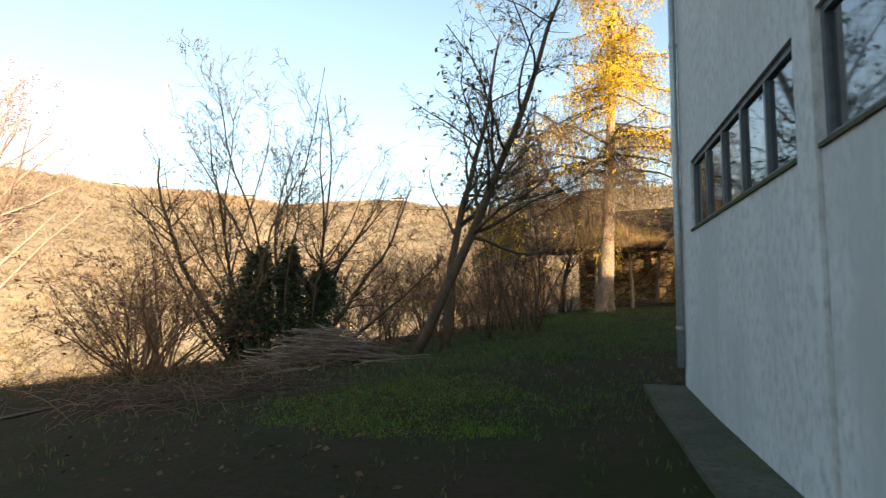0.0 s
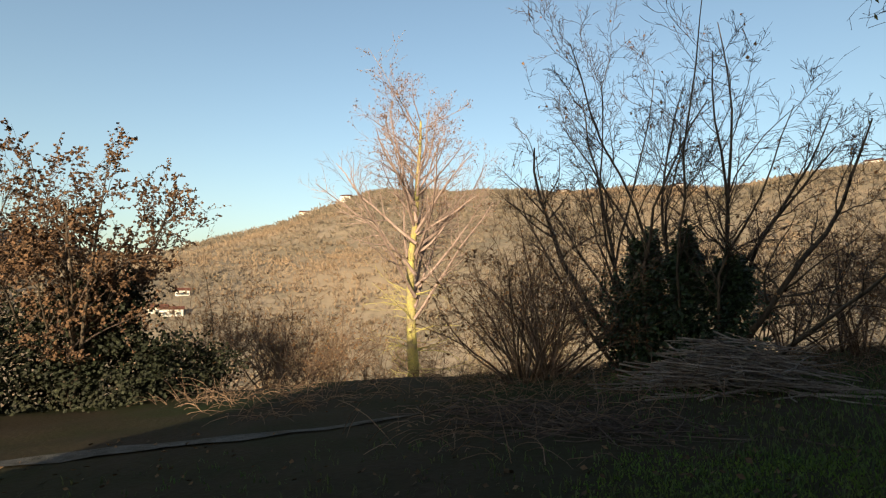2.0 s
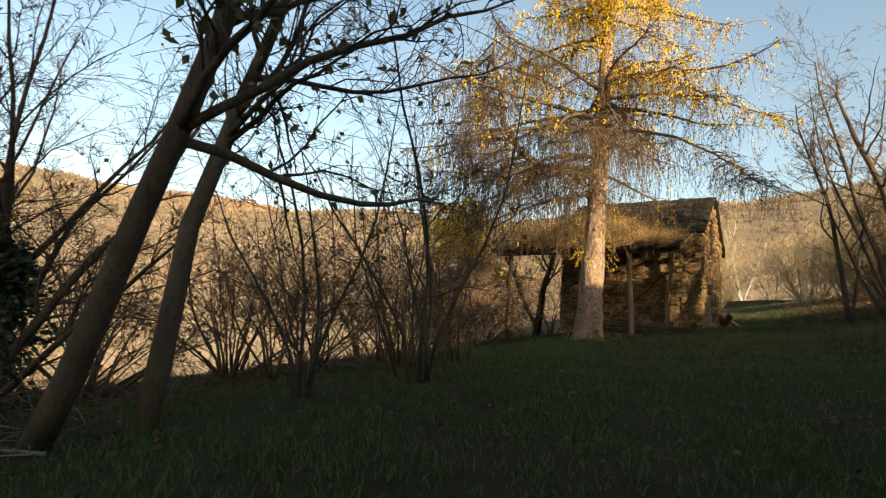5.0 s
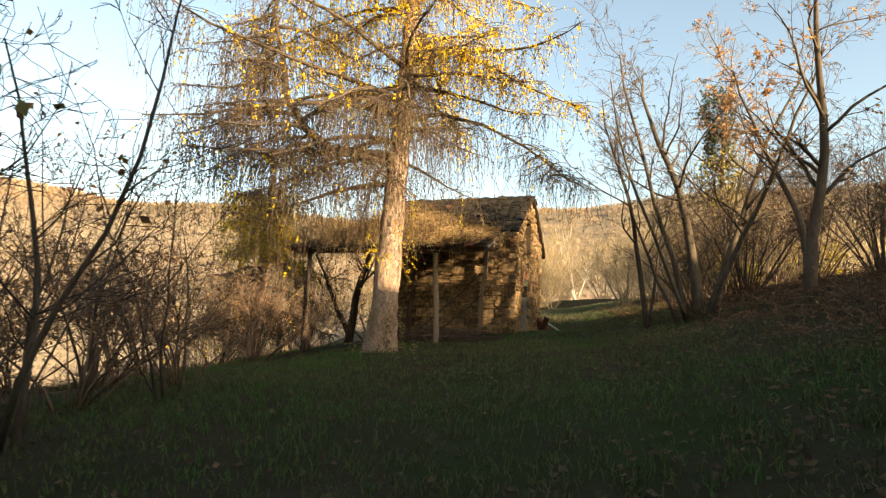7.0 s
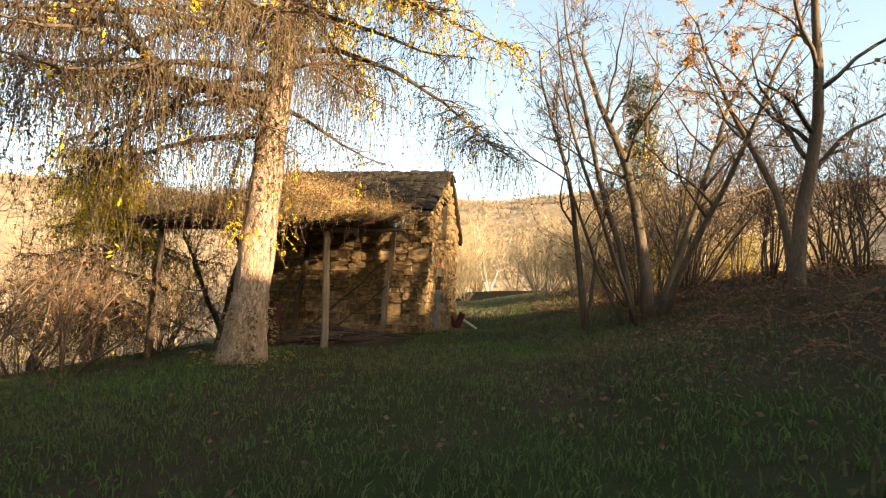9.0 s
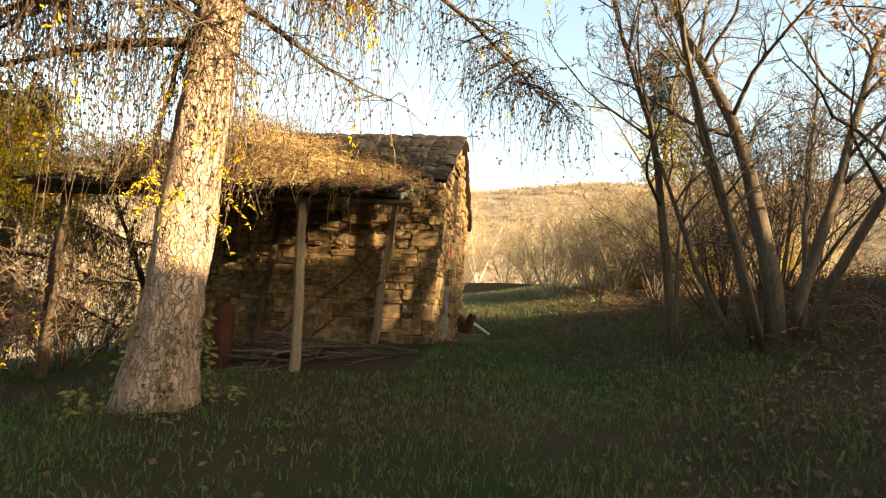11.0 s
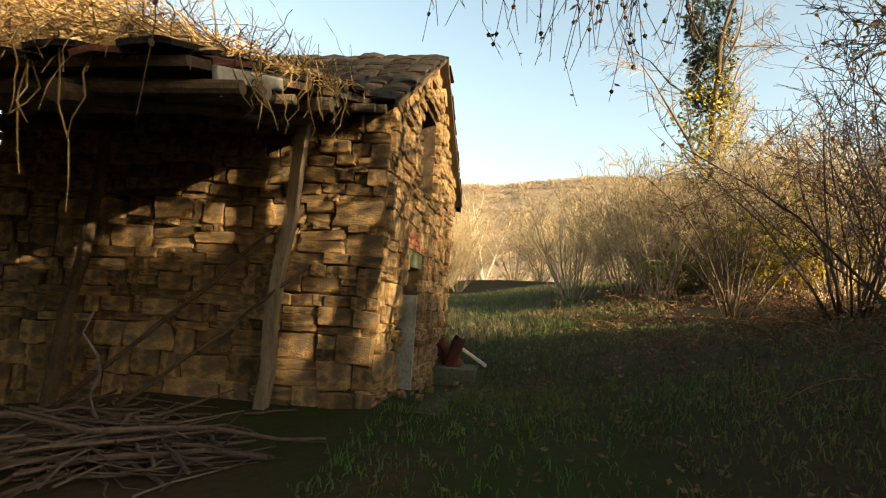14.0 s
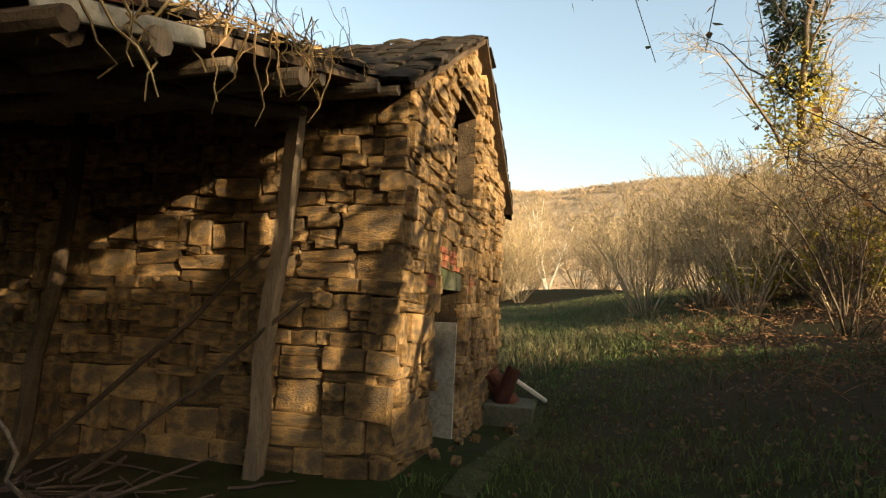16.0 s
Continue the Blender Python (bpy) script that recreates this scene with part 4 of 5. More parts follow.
# ---- grey building ----
def building():
    """Wall along the path with strip windows; its end wall faces the larch."""
    turn = Matrix.Translation((3.39, 8.29, 0)) @ Matrix.Rotation(radians(-10.8), 4, "Z")
    wide, deep, top, ridge = 30.0, 16.0, 7.05, 7.6
    thing = new("grey_building")
    thing.matrix_basis = turn
    w1, w2, sill, head = (0.68, 3.98), (4.27, 8.4), 2.42, 3.25
    wall = Geo()
    t = 0.3
    # side wall in pieces round the openings; local y runs back from the corner
    wall.box((0, -deep, -0.4), (t, 0, sill))
    wall.box((0, -deep, head), (t, 0, top))
    for a, b in ((0, w1[0]), (w1[1], w2[0]), (w2[1], deep)):
        wall.box((0, -b, sill), (t, -a, head))
    part("side_wall", wall, PLASTER, thing)
    rest = Geo()
    rest.box((t, -t, -0.4), (wide, 0, top))
    rest.box((wide - t, -deep, -0.4), (wide, -t, top))
    rest.box((t, -deep, -0.4), (wide - t, -deep + t, top))
    part("outer_walls", rest, PLASTER, thing)
    ends = Geo()
    for y0, y1 in ((-t, 0), (-deep, -deep + t)):
        n = len(ends.v)
        ends.v += [(0, y0, top), (wide, y0, top), (wide / 2, y0, ridge), (0, y1, top), (wide, y1, top), (wide / 2, y1, ridge)]
        ends.f += [tuple(n + k for k in q) for q in ((0, 1, 2), (5, 4, 3), (0, 3, 4, 1), (1, 4, 5, 2), (2, 5, 3, 0))]
    part("gable_ends", ends, PLASTER, thing)
    for x0 in (-0.3, wide + 0.3):
        roof = Geo()
        for y in (-deep - 0.25, 0.25):
            for x, z in ((x0, top + 0.01), (wide / 2, ridge + 0.02)):
                roof.v += [(x, y, z), (x, y, z + 0.15)]
        roof.f = [(0, 2, 3, 1), (4, 5, 7, 6), (0, 1, 5, 4), (2, 6, 7, 3), (1, 3, 7, 5), (0, 4, 6, 2)]
        part("roof_slope", roof, TILE, thing)
    # added block out of view, there only to shade the barn's lower front wall
    shade_caster = Geo()
    shade_caster.box((17.2, -2.6, top - 0.5), (20.7, -0.001, 10.1))
    part("raised_block", shade_caster, PLASTER, thing)
    # more added blocks out of view, heights set by where their shadows should end
    for x0, x1, high in ((0.02, 9.5, 9.8), (20.705, 22.2, 8.45), (22.205, 24.6, 9.3), (24.605, 29.9, 10.6)):
        block = Geo()
        block.box((x0, -11.0 if x0 < 1 else -2.6, top - 0.5), (x1, -0.001, high))
        part("raised_block", block, PLASTER, thing)
    for y in (4.125, 8.6, 12.6):
        column = Geo()
        column.box((-0.03, -y - 0.135, -0.4), (-0.001, -y + 0.135, top - 0.02))
        part("pilaster", column, PLASTER, thing)
    inner = Geo()
    inner.box((t, -deep + t, -0.3), (wide - t, -t, -0.1))
    part("floor", inner, CONCRETE, thing)
    for a, b, bars in ((w1[0], w1[1], (1.35, 2.01, 2.63, 3.27)), (w2[0], w2[1], (5.15, 5.9, 6.7, 7.5))):
        win = new("window")
        win.parent = thing
        frame_geo = Geo()
        for y0, y1, z0, z1 in ((a, b, sill, sill + 0.045), (a, b, head - 0.05, head), (a, a + 0.05, sill + 0.045, head - 0.05), (b - 0.05, b, sill + 0.045, head - 0.05)):
            frame_geo.box((0.03, -y1, z0), (0.1, -y0, z1))
        part("frame", frame_geo, STEEL, win)
        edges = [a + 0.05, *bars, b - 0.05]
        for y in bars:
            bar = Geo()
            bar.box((0.025, -y - 0.02, sill + 0.045), (0.1, -y + 0.02, head - 0.05))
            part("mullion", bar, STEEL, win)
        for y0, y1 in zip(edges, edges[1:]):
            pane = Geo()
            pane.box((0.06, -y1 + 0.02, sill + 0.045), (0.066, -y0 - 0.02, head - 0.05))
            part("pane", pane, GLASS, win)
        ledge = Geo()
        ledge.box((-0.02, -b, sill - 0.03), (0.03, -a, sill - 0.002))
        part("sill", ledge, CONCRETE, win)
    pipe = Geo()
    pipe.tube([Vector((-0.06, -0.06, z)) for z in (0.72, 2.5, 4.8, top)], [0.045] * 4, 12)
    part("drainpipe", pipe, PIPE, thing, "zinc drainpipe", True)
    for z in (1.2, 3.0, 5.0):
        clip = Geo()
        clip.tube([Vector((-0.06, -0.06, z)), Vector((-0.06, -0.06, z + 0.04))], [0.055, 0.055], 12)
        part("bracket", clip, PIPE, thing)
    tagged(thing, "tall building with grey cement walls and strip windows", "building")
    slab = Geo()
    for i in range(8):
        y0, y1 = -i * 1.6, -(i + 1) * 1.6 + 0.015
        z0, z1 = (ground_z(*(turn @ Vector((-0.4, y, 0))).xy) for y in (y0, y1))
        n = len(slab.v)
        for x in (-0.52, -0.002):
            for y, z in ((y0, z0), (y1, z1)):
                slab.v += [(x, y, z - 0.2), (x, y, z + 0.05)]
        slab.f += [tuple(n + k for k in q) for q in ((1, 3, 7, 5), (0, 1, 5, 4), (3, 2, 6, 7), (0, 2, 3, 1), (5, 7, 6, 4))]
    pave = part("pavement", slab, CONCRETE)
    pave.matrix_basis = turn
    tagged(pave, "mossy concrete strip along the foot of the wall", "pavement", kind="structure")


building()


# ---- ruin ----
CORNER = Vector((10.39, 26.56, 0))
RUIN = Matrix.Translation(CORNER) @ Matrix.Rotation(math.atan2(0.862, 0.508), 4, "Z")
# local x runs along the gable away from the path, local y along the front wall
BASE, EAVE, RIDGE, DEEP, LONG, MID = 1.2, 5.02, 6.5, 4.5, 4.75, 2.3
DOOR, WIN = (0.98, 1.9, 1.2, 3.38), (1.42, 2.5, 4.42, 5.6)
THICK = 0.45


def roof_z(x):
    return EAVE + (RIDGE - EAVE) * (x / MID if x < MID else (DEEP - x) / (DEEP - MID))


def local(thing, m=None):
    thing.matrix_basis = RUIN @ (m or Matrix())
    return thing


ruin = local(new("stone_barn"))
tagged(ruin, "ruined sandstone barn with a sagging overgrown roof", "barn")
core = Geo()
inset = 0.012
core.box((inset, 0.3, BASE), (THICK, LONG - inset, EAVE))
part("front_wall", core, MORTAR, ruin)
gable_wall = new("gable_wall")
gable_wall.parent = ruin
for x0, x1, z0, z1 in ((inset, DOOR[0], BASE, DOOR[3]), (DOOR[1], DEEP - inset, BASE, DOOR[3]), (inset, DEEP - inset, DOOR[3], WIN[2]), (inset, WIN[0], WIN[2], EAVE), (WIN[1], DEEP - inset, WIN[2], EAVE)):
    gable = Geo()
    gable.box((x0, inset, z0), (x1, THICK if z1 < WIN[2] else 0.24, z1))
    part("masonry_panel", gable, MORTAR, gable_wall)
for x0, x1, low in ((inset, WIN[0], EAVE), (WIN[0], WIN[1], WIN[3]), (WIN[1], DEEP - inset, EAVE)):
    gable = Geo()
    steps = [x0, x1] if not x0 < MID < x1 else [x0, MID, x1]
    for x in steps:
        for y in (inset, 0.24):
            gable.v += [(x, y, low), (x, y, max(low + 0.02, roof_z(x) - 0.06))]
    for i in range(len(steps) - 1):
        a = i * 4
        gable.f += [(a, a + 4, a + 5, a + 1), (a + 2, a + 3, a + 7, a + 6), (a + 1, a + 5, a + 7, a + 3), (a, a + 2, a + 6, a + 4)]
    gable.f += [(0, 1, 3, 2)]
    part("masonry_panel", gable, MORTAR, gable_wall)
other = Geo()
other.box((DEEP - THICK, THICK, BASE), (DEEP - inset, LONG - inset, EAVE - 0.05))
other.box((THICK, LONG - THICK, BASE), (DEEP - THICK, LONG - inset, EAVE))
part("rear_walls", other, MORTAR, ruin)
frame_part = Geo()
frame_part.box((DOOR[1] - 0.045, 0.0, BASE), (DOOR[1] - 0.002, THICK + 0.05, DOOR[3] - 0.35), 0.006, random.Random(1))
part("door_jamb", frame_part, JAMB, ruin, "grey cement jamb of the doorway")


def stone_mesh(rng):
    """A rough block of unit size, face towards -y, with a pillowed broken face."""
    g = Geo()
    j = lambda a: rng.uniform(-a, a)  # noqa: E731
    for y, s, w in ((0.5, 0.5, 0.0), (-0.38, 0.51, 0.045), (-0.48, 0.465, 0.04)):
        for x, z in ((-s, -s), (0, -s), (s, -s), (s, 0), (s, s), (0, s), (-s, s), (-s, 0)):
            k = 1 - rng.uniform(0, 0.1) * (w > 0 and x != 0 and z != 0)
            g.v.append((x * k + j(w), y + j(w), z * k + j(w * 1.6)))
    g.v.append((j(0.2), -0.51 + j(0.04), j(0.2)))
    for r in (0, 8):
        for k in range(8):
            m = (k + 1) % 8
            g.f.append((r + k, r + m, r + 8 + m, r + 8 + k))
    for k in range(8):
        g.f.append((16 + k, 16 + (k + 1) % 8, 24))
    return g.mesh("stone", STONE)


rngw = random.Random(15)
STONES = [stone_mesh(rngw) for _ in range(24)]


def courses(u0, u1, z0, top_at, holes, place, parent):
    """Courses of rough blocks; place(u, z) gives the pose of the face."""
    z = z0
    while z < 7:
        h = rngw.choice((0.08, 0.11, 0.13, 0.16, 0.19, 0.23)) * (1.28 - 0.12 * (z - z0))
        u = u0 - rngw.uniform(0, 0.02)
        while u < u1 - 0.05:
            w = min(rngw.choice((0.16, 0.23, 0.3, 0.38, 0.48)) * rngw.uniform(0.8, 1.2) * (0.7 + h * 1.5), u1 - u)
            if u1 - u - w < 0.12:
                w = u1 - u
            c, zz, hh = u + w / 2, z, h
            stop = top_at(c)
            ww = w
            skip = zz + hh * 0.6 > stop
            for a, b, lo, hi in holes:
                if zz + hh > lo + 0.03 and zz < hi - 0.03 and u + w > a and u < b:
                    left, right = a - u, u + w - b
                    if left > 0.08 and left >= right:
                        ww, c = left, u + left / 2
                    elif right > 0.08:
                        ww, c = right, b + right / 2
                    else:
                        skip = True
            if not skip:
                wave = 0.07 * noise.noise(Vector((c * 0.9, zz * 0.8, u1))) + rngw.gauss(0, 0.008)
                two = hh > 0.17 and rngw.random() < 0.22
                cut = rngw.uniform(0.4, 0.6)
                for lo, hi in (((0, cut), (cut, 1)) if two else ((0, 1),)):
                    ob = new("stone", rngw.choice(STONES))
                    ob.parent = parent
                    out = rngw.uniform(-0.04, 0.03)
                    grow_by = 1 + (hi - lo) * rngw.uniform(-0.05, 0.16)
                    ob.matrix_basis = place(c, zz + hh * (lo + hi) / 2 + wave, out) @ pose(0, 0, 0, rngw.uniform(-3, 3), rngw.gauss(0, 2.4), rngw.uniform(-4, 4)) @ Matrix.Diagonal((ww - 0.013, 0.2, (hh * (hi - lo) - 0.01) * grow_by, 1))
            u += w
        z += h


# ---- roofs ----
def tile_mesh(rng):
    """A curved, chipped roof tile, 1 x 1, lying in x (down the slope) and y."""
    g = Geo()
    for x in (0, 1):
        for k in range(5):
            a = k / 4
            g.v.append((x + rng.uniform(-0.04, 0.04), a - 0.5, 0.1 * math.sin(math.pi * a) * (1 - 0.15 * x) + rng.uniform(-0.03, 0.03)))
    g.v += [(x, y, z - 0.15) for x, y, z in g.v[:10]]
    for k in range(4):
        g.f += [(k, k + 1, k + 6, k + 5), (10 + k, 15 + k, 16 + k, 11 + k), (5 + k, 6 + k, 16 + k, 15 + k), (k, 10 + k, 11 + k, k + 1)]
    g.f += [(0, 5, 15, 10), (4, 14, 19, 9)]
    return g


rngt = random.Random(19)
TILES = [tile_mesh(rngt).mesh("tile", TILE) for _ in range(6)]
RED_TILES = [tile_mesh(rngt).mesh("tile", RED_TILE) for _ in range(3)]


def slope(name, x0, z0, x1, z1, y0, y1, label, pieces, tilesize=(0.4, 0.2), red=0.03, step=0.24):
    """A roof slope from its top (x0, z0) to its foot (x1, z1), with boarding and tiles; pieces: tiles as parts."""
    base = local(new(name))
    boards = Geo()
    n = Vector((z0 - z1, 0, x1 - x0)).normalized()
    n = n if n.z > 0 else -n
    for a, b in ((x0, z0), (x1, z1)):
        for y in (y0, y1):
            boards.v += [(a, y, b), (a + n.x * -0.05, y, b + n.z * -0.05)]
    boards.f = [(0, 2, 6, 4), (1, 5, 7, 3), (0, 4, 5, 1), (2, 3, 7, 6), (0, 1, 3, 2), (4, 6, 7, 5)]
    part("boarding", boards, DARK_WOOD, base)
    down = Vector((x1 - x0, 0, z1 - z0))
    length = down.length
    down.normalize()
    rest = Geo()
    side = n.cross(down)
    rows = int(length / step)
    for i in range(rows):
        cols = int((y1 - y0) / tilesize[1])
        for k in range(cols):
            y = y0 + (k + 0.5) * (y1 - y0) / cols + rngt.uniform(-0.02, 0.02)
            p = Vector((x0, y, z0)) + down * (length * i / rows + rngt.uniform(-0.03, 0.03)) + n * (0.035 + rngt.uniform(0, 0.03) + 0.04 * noise.noise(Vector((i * 0.6, y * 1.5, x0))))
            m = Matrix((down, side, n)).transposed().to_4x4()
            m = Matrix.Translation(p) @ m @ pose(0, 0, 0, rngt.uniform(-5, 5), rngt.uniform(-2, 6), rngt.uniform(-6, 6)) @ Matrix.Diagonal((tilesize[0], tilesize[1] * 1.05, 0.2, 1))
            if pieces:
                ob = new("tile", rngt.choice(RED_TILES if rngt.random() < red else TILES))
                ob.parent = base
                ob.matrix_basis = m
            else:
                src = tile_mesh(rngt)
                n0 = len(rest.v)
                rest.v += [tuple(m @ Vector(v)) for v in src.v]
                rest.f += [tuple(n0 + q for q in f) for f in src.f]
    if not pieces:
        part("tiles", rest, TILE, base)
    return tagged(base, label, "roof")


# ---- porch ----
OUT, LOW = -3.25, 4.02
rngp = random.Random(23)


def pole(name, a, b, r0, r1, mat, label, category="post", sides=9, bend=0.03):
    """A rough round timber from a to b, in the ruin's space."""
    g = Geo()
    a, b = Vector(a), Vector(b)
    pts = [a.lerp(b, i / 6) + Vector((rngp.gauss(0, bend), rngp.gauss(0, bend), 0)) * (0 < i < 6) for i in range(7)]
    g.tube(pts, [r0 + (r1 - r0) * i / 6 + rngp.uniform(-0.004, 0.004) for i in range(7)], sides)
    ob = local(part(name, g, mat, smooth=False))
    return tagged(ob, label, category)


def gz(x, y, dz=0.0):
    p = RUIN @ Vector((x, y, 0))
    return ground_z(p.x, p.y) + dz


pole("post", (-3.0, 1.42, gz(-2.95, 1.35, -0.1)), (-3.0, 1.5, 3.95), 0.075, 0.068, WOOD, "pale weathered post holding the porch roof", "post", 6, 0.025)
pole("post", (-0.2, 1.08, gz(-0.2, 1.08, -0.1)), (-0.47, 0.75, 4.7), 0.085, 0.07, WOOD, "leaning grey post beside the stone pier", "post", 4, 0.02)
pole("post", (-3.12, 2.92, gz(-3.1, 2.9, -0.1)), (-3.05, 2.9, 4.0), 0.08, 0.07, WOOD, "sunlit rough post at the porch's outer end", "post", 6, 0.015)
pole("post", (-0.3, 3.4, gz(-0.3, 3.4, -0.1)), (-0.35, 3.05, 4.8), 0.075, 0.06, DARK_WOOD, "thin dark post inside the porch")
pole("post", (-2.9, 5.4, gz(-2.9, 5.4, -0.1)), (-2.9, 5.4, 4.0), 0.08, 0.07, DARK_WOOD, "dark post at the porch's far end")
pole("beam", (-2.9, 0.15, 4.04), (-2.9, 5.9, 4.06), 0.09, 0.08, DARK_WOOD, "old round timber carrying the porch eave", "beam")
for k in range(7):
    x = -0.25 - k * 0.47
    z = EAVE - 0.12 + (LOW - EAVE) * (x / OUT) + rngp.uniform(-0.03, 0.02)
    x += rngp.uniform(-0.08, 0.08)
    pole("purlin", (x, rngp.uniform(-0.12, 0.14), z), (x + rngp.uniform(-0.1, 0.1), 5.8, z), rngp.uniform(0.035, 0.06), 0.05, DARK_WOOD if k == 6 else WOOD, "round purlin end poking out under the porch roof", "beam")
pole("rafter", (0.0, 0.8, EAVE - 0.22), (OUT, 0.8, LOW - 0.17), 0.06, 0.06, DARK_WOOD, "old rafter under the porch roof", "beam")
pole("rafter", (0.0, 3.0, EAVE - 0.3), (OUT, 3.0, LOW - 0.25), 0.06, 0.06, DARK_WOOD, "old rafter under the porch roof", "beam")
pole("fallen_pole", (-0.6, 3.0, gz(-0.6, 3.0, 0.05)), (-0.35, 1.0, 3.6), 0.026, 0.018, DARK_WOOD, "dark pole leaning against the porch wall", "pole")
pole("fallen_pole", (-0.8, 2.2, gz(-0.8, 2.2, 0.05)), (-0.25, 0.7, 3.2), 0.022, 0.016, DARK_WOOD, "dark pole leaning against the porch wall", "pole")
pole("fallen_pole", (-2.2, 2.3, gz(-2.2, 2.3, 0.4)), (-1.1, 0.05, gz(-1.1, 0.05, 0.04)), 0.022, 0.014, TWIG, "long bare branch lying across the porch litter", "pole", 6, 0.1)
pole("fallen_pole", (-2.6, 3.2, gz(-2.6, 3.2, 0.25)), (-1.6, 0.3, gz(-1.6, 0.3, 0.05)), 0.026, 0.015, TWIG, "long bare branch lying across the porch litter", "pole", 6, 0.12)
pole("fallen_pole", (-1.3, 1.9, gz(-1.3, 1.9, 0.05)), (-1.9, 1.6, gz(-1.9, 1.6, 1.1)), 0.018, 0.01, STICK, "thin branch sticking up out of the porch litter", "pole", 6, 0.05)

slope("main_roof", MID, RIDGE + 0.05, -0.25, EAVE - 0.1, -0.12, LONG + 0.15, "dark weathered tile roof of the barn", True, (0.3, 0.3), 0.02, 0.14)
slope("rear_roof", MID, RIDGE + 0.05, DEEP + 0.35, EAVE - 0.2, -0.14, LONG + 0.15, "rear slope of the tile roof with ragged verge", False, (0.3, 0.26), 0, 0.14)
slope("porch_roof", -0.2, EAVE - 0.06, OUT, LOW, 0.12, 5.9, "sagging porch roof buried under dry creepers", True, (0.44, 0.26), 0.16, 0.3)


board = local(bevelled("verge_board", (0.75, 0.035, 0.08), JAMB, 0.012), pose(-2.7, 0.09, 4.13, 0, -18, 0))
tagged(board, "pale weathered board along the porch roof's edge", "board")


def creepers():
    """Dry stems heaped on the porch roof and hanging over its edges."""
    rng = random.Random(29)
    g = Geo()
    for _ in range(9500):
        x = OUT + (-0.4 - OUT) * rng.random() ** 1.25
        y = rng.uniform(0.25, 6.1) if rng.random() < 0.55 else rng.uniform(1.3, 4.2)
        top = EAVE + (LOW - EAVE) * ((x + 0.2) / (OUT + 0.2))
        hump = (0.95 * math.exp(-((y - 2.6) / 1.3) ** 2) + 0.6 * math.exp(-((y - 5.2) / 1.0) ** 2)) * smooth01(-0.2, -1.8, x) + 0.05
        p = Vector((x, y, top + 0.05 + rng.random() * hump))
        d = Vector((-rng.uniform(0.2, 1), rng.gauss(0, 0.7), rng.uniform(-0.2, 0.5))).normalized()
        pts, step = [p.copy()], rng.uniform(0.05, 0.13)
        for i in range(rng.randint(4, 7)):
            over = p.x < OUT + 0.05 or p.y < 0.2
            if over and rng.random() < 0.5:
                break
            d = (d + Vector((rng.gauss(0, 0.22), rng.gauss(0, 0.25), (-0.8 if over else -0.12) + rng.gauss(0, 0.15)))).normalized()
            p = p + d * step
            if not over:
                floor_z = EAVE + (LOW - EAVE) * ((p.x + 0.2) / (OUT + 0.2)) + 0.04
                p.z = max(p.z, floor_z)
            pts.append(p.copy())
        r = rng.choice((0.0025, 0.003, 0.0035, 0.0045, 0.006))
        g.tube(pts, [r * (1 - 0.5 * i / len(pts)) for i in range(len(pts))], 3, False)
    for _ in range(120):
        y = rng.uniform(0.6, 5.9)
        x, z = (OUT - rng.uniform(0, 0.15), LOW + 0.1) if rng.random() < 0.65 else (rng.uniform(OUT, -1.2), 0)
        if not z:
            y, z = 0.1 - rng.uniform(0, 0.1), EAVE + (LOW - EAVE) * ((x + 0.2) / (OUT + 0.2)) + 0.05
        p, pts = Vector((x, y, z)), []
        length = (0.15 + 0.9 * rng.random() ** 2.2) * (1 if y > 0.2 else 0.5)
        for i in range(6):
            pts.append(p.copy())
            p = p + Vector((rng.gauss(0, 0.035), rng.gauss(0, 0.035), -length / 5))
        g.tube(pts, [0.007, 0.006, 0.0055, 0.005, 0.004, 0.003], 3, False)
    ob = local(part("dry_creepers", g, VINE))
    tagged(ob, "heap of dry creeper stems hanging over the porch roof", "creeper", kind="stuff")


creepers()


def stick_pile(name, label, spots, count, length, seed, mat=STICK, height=0.5, r=0.018, apart=False, mess=0.6):
    """A heap of loose sticks; spots: rows of (x, y, half width, half depth) in the world."""
    rng = random.Random(seed)
    g, pieces = Geo(), new(name) if apart else None
    for _ in range(count):
        x, y, w, d = rng.choice(spots)
        a, b = rng.gauss(0, 0.45), rng.gauss(0, 0.4)
        c = Vector((x + a * w, y + b * d, 0))
        turn = rng.gauss(0, mess) + (math.pi / 2 if rng.random() < 0.12 else 0)
        L = length * rng.uniform(0.4, 1.2)
        h = height * max(0, 1 - (a * a + b * b) * 0.8) * rng.random()
        pts = []
        lean = rng.gauss(0, 0.12)
        for i in range(5):
            f = i / 4 - 0.5
            p = c + Vector((math.cos(turn), math.sin(turn), 0)) * L * f + Vector((rng.gauss(0, 0.025), rng.gauss(0, 0.025), 0))
            p.z = max(ground_z(p.x, p.y) + 0.02, ground_z(c.x, c.y) + h + lean * L * f)
            pts.append(p)
        rr = r * rng.uniform(0.4, 1.3)
        if pieces:
            g = Geo()
        g.tube(pts, [rr, rr * 0.95, rr * 0.85, rr * 0.7, rr * 0.45], 5)
        if pieces:
            part("stick", g, mat, pieces)
    if pieces:
        return tagged(pieces, label, "brushwood")
    return tagged(part(name, g, mat), label, "brushwood", kind="stuff")


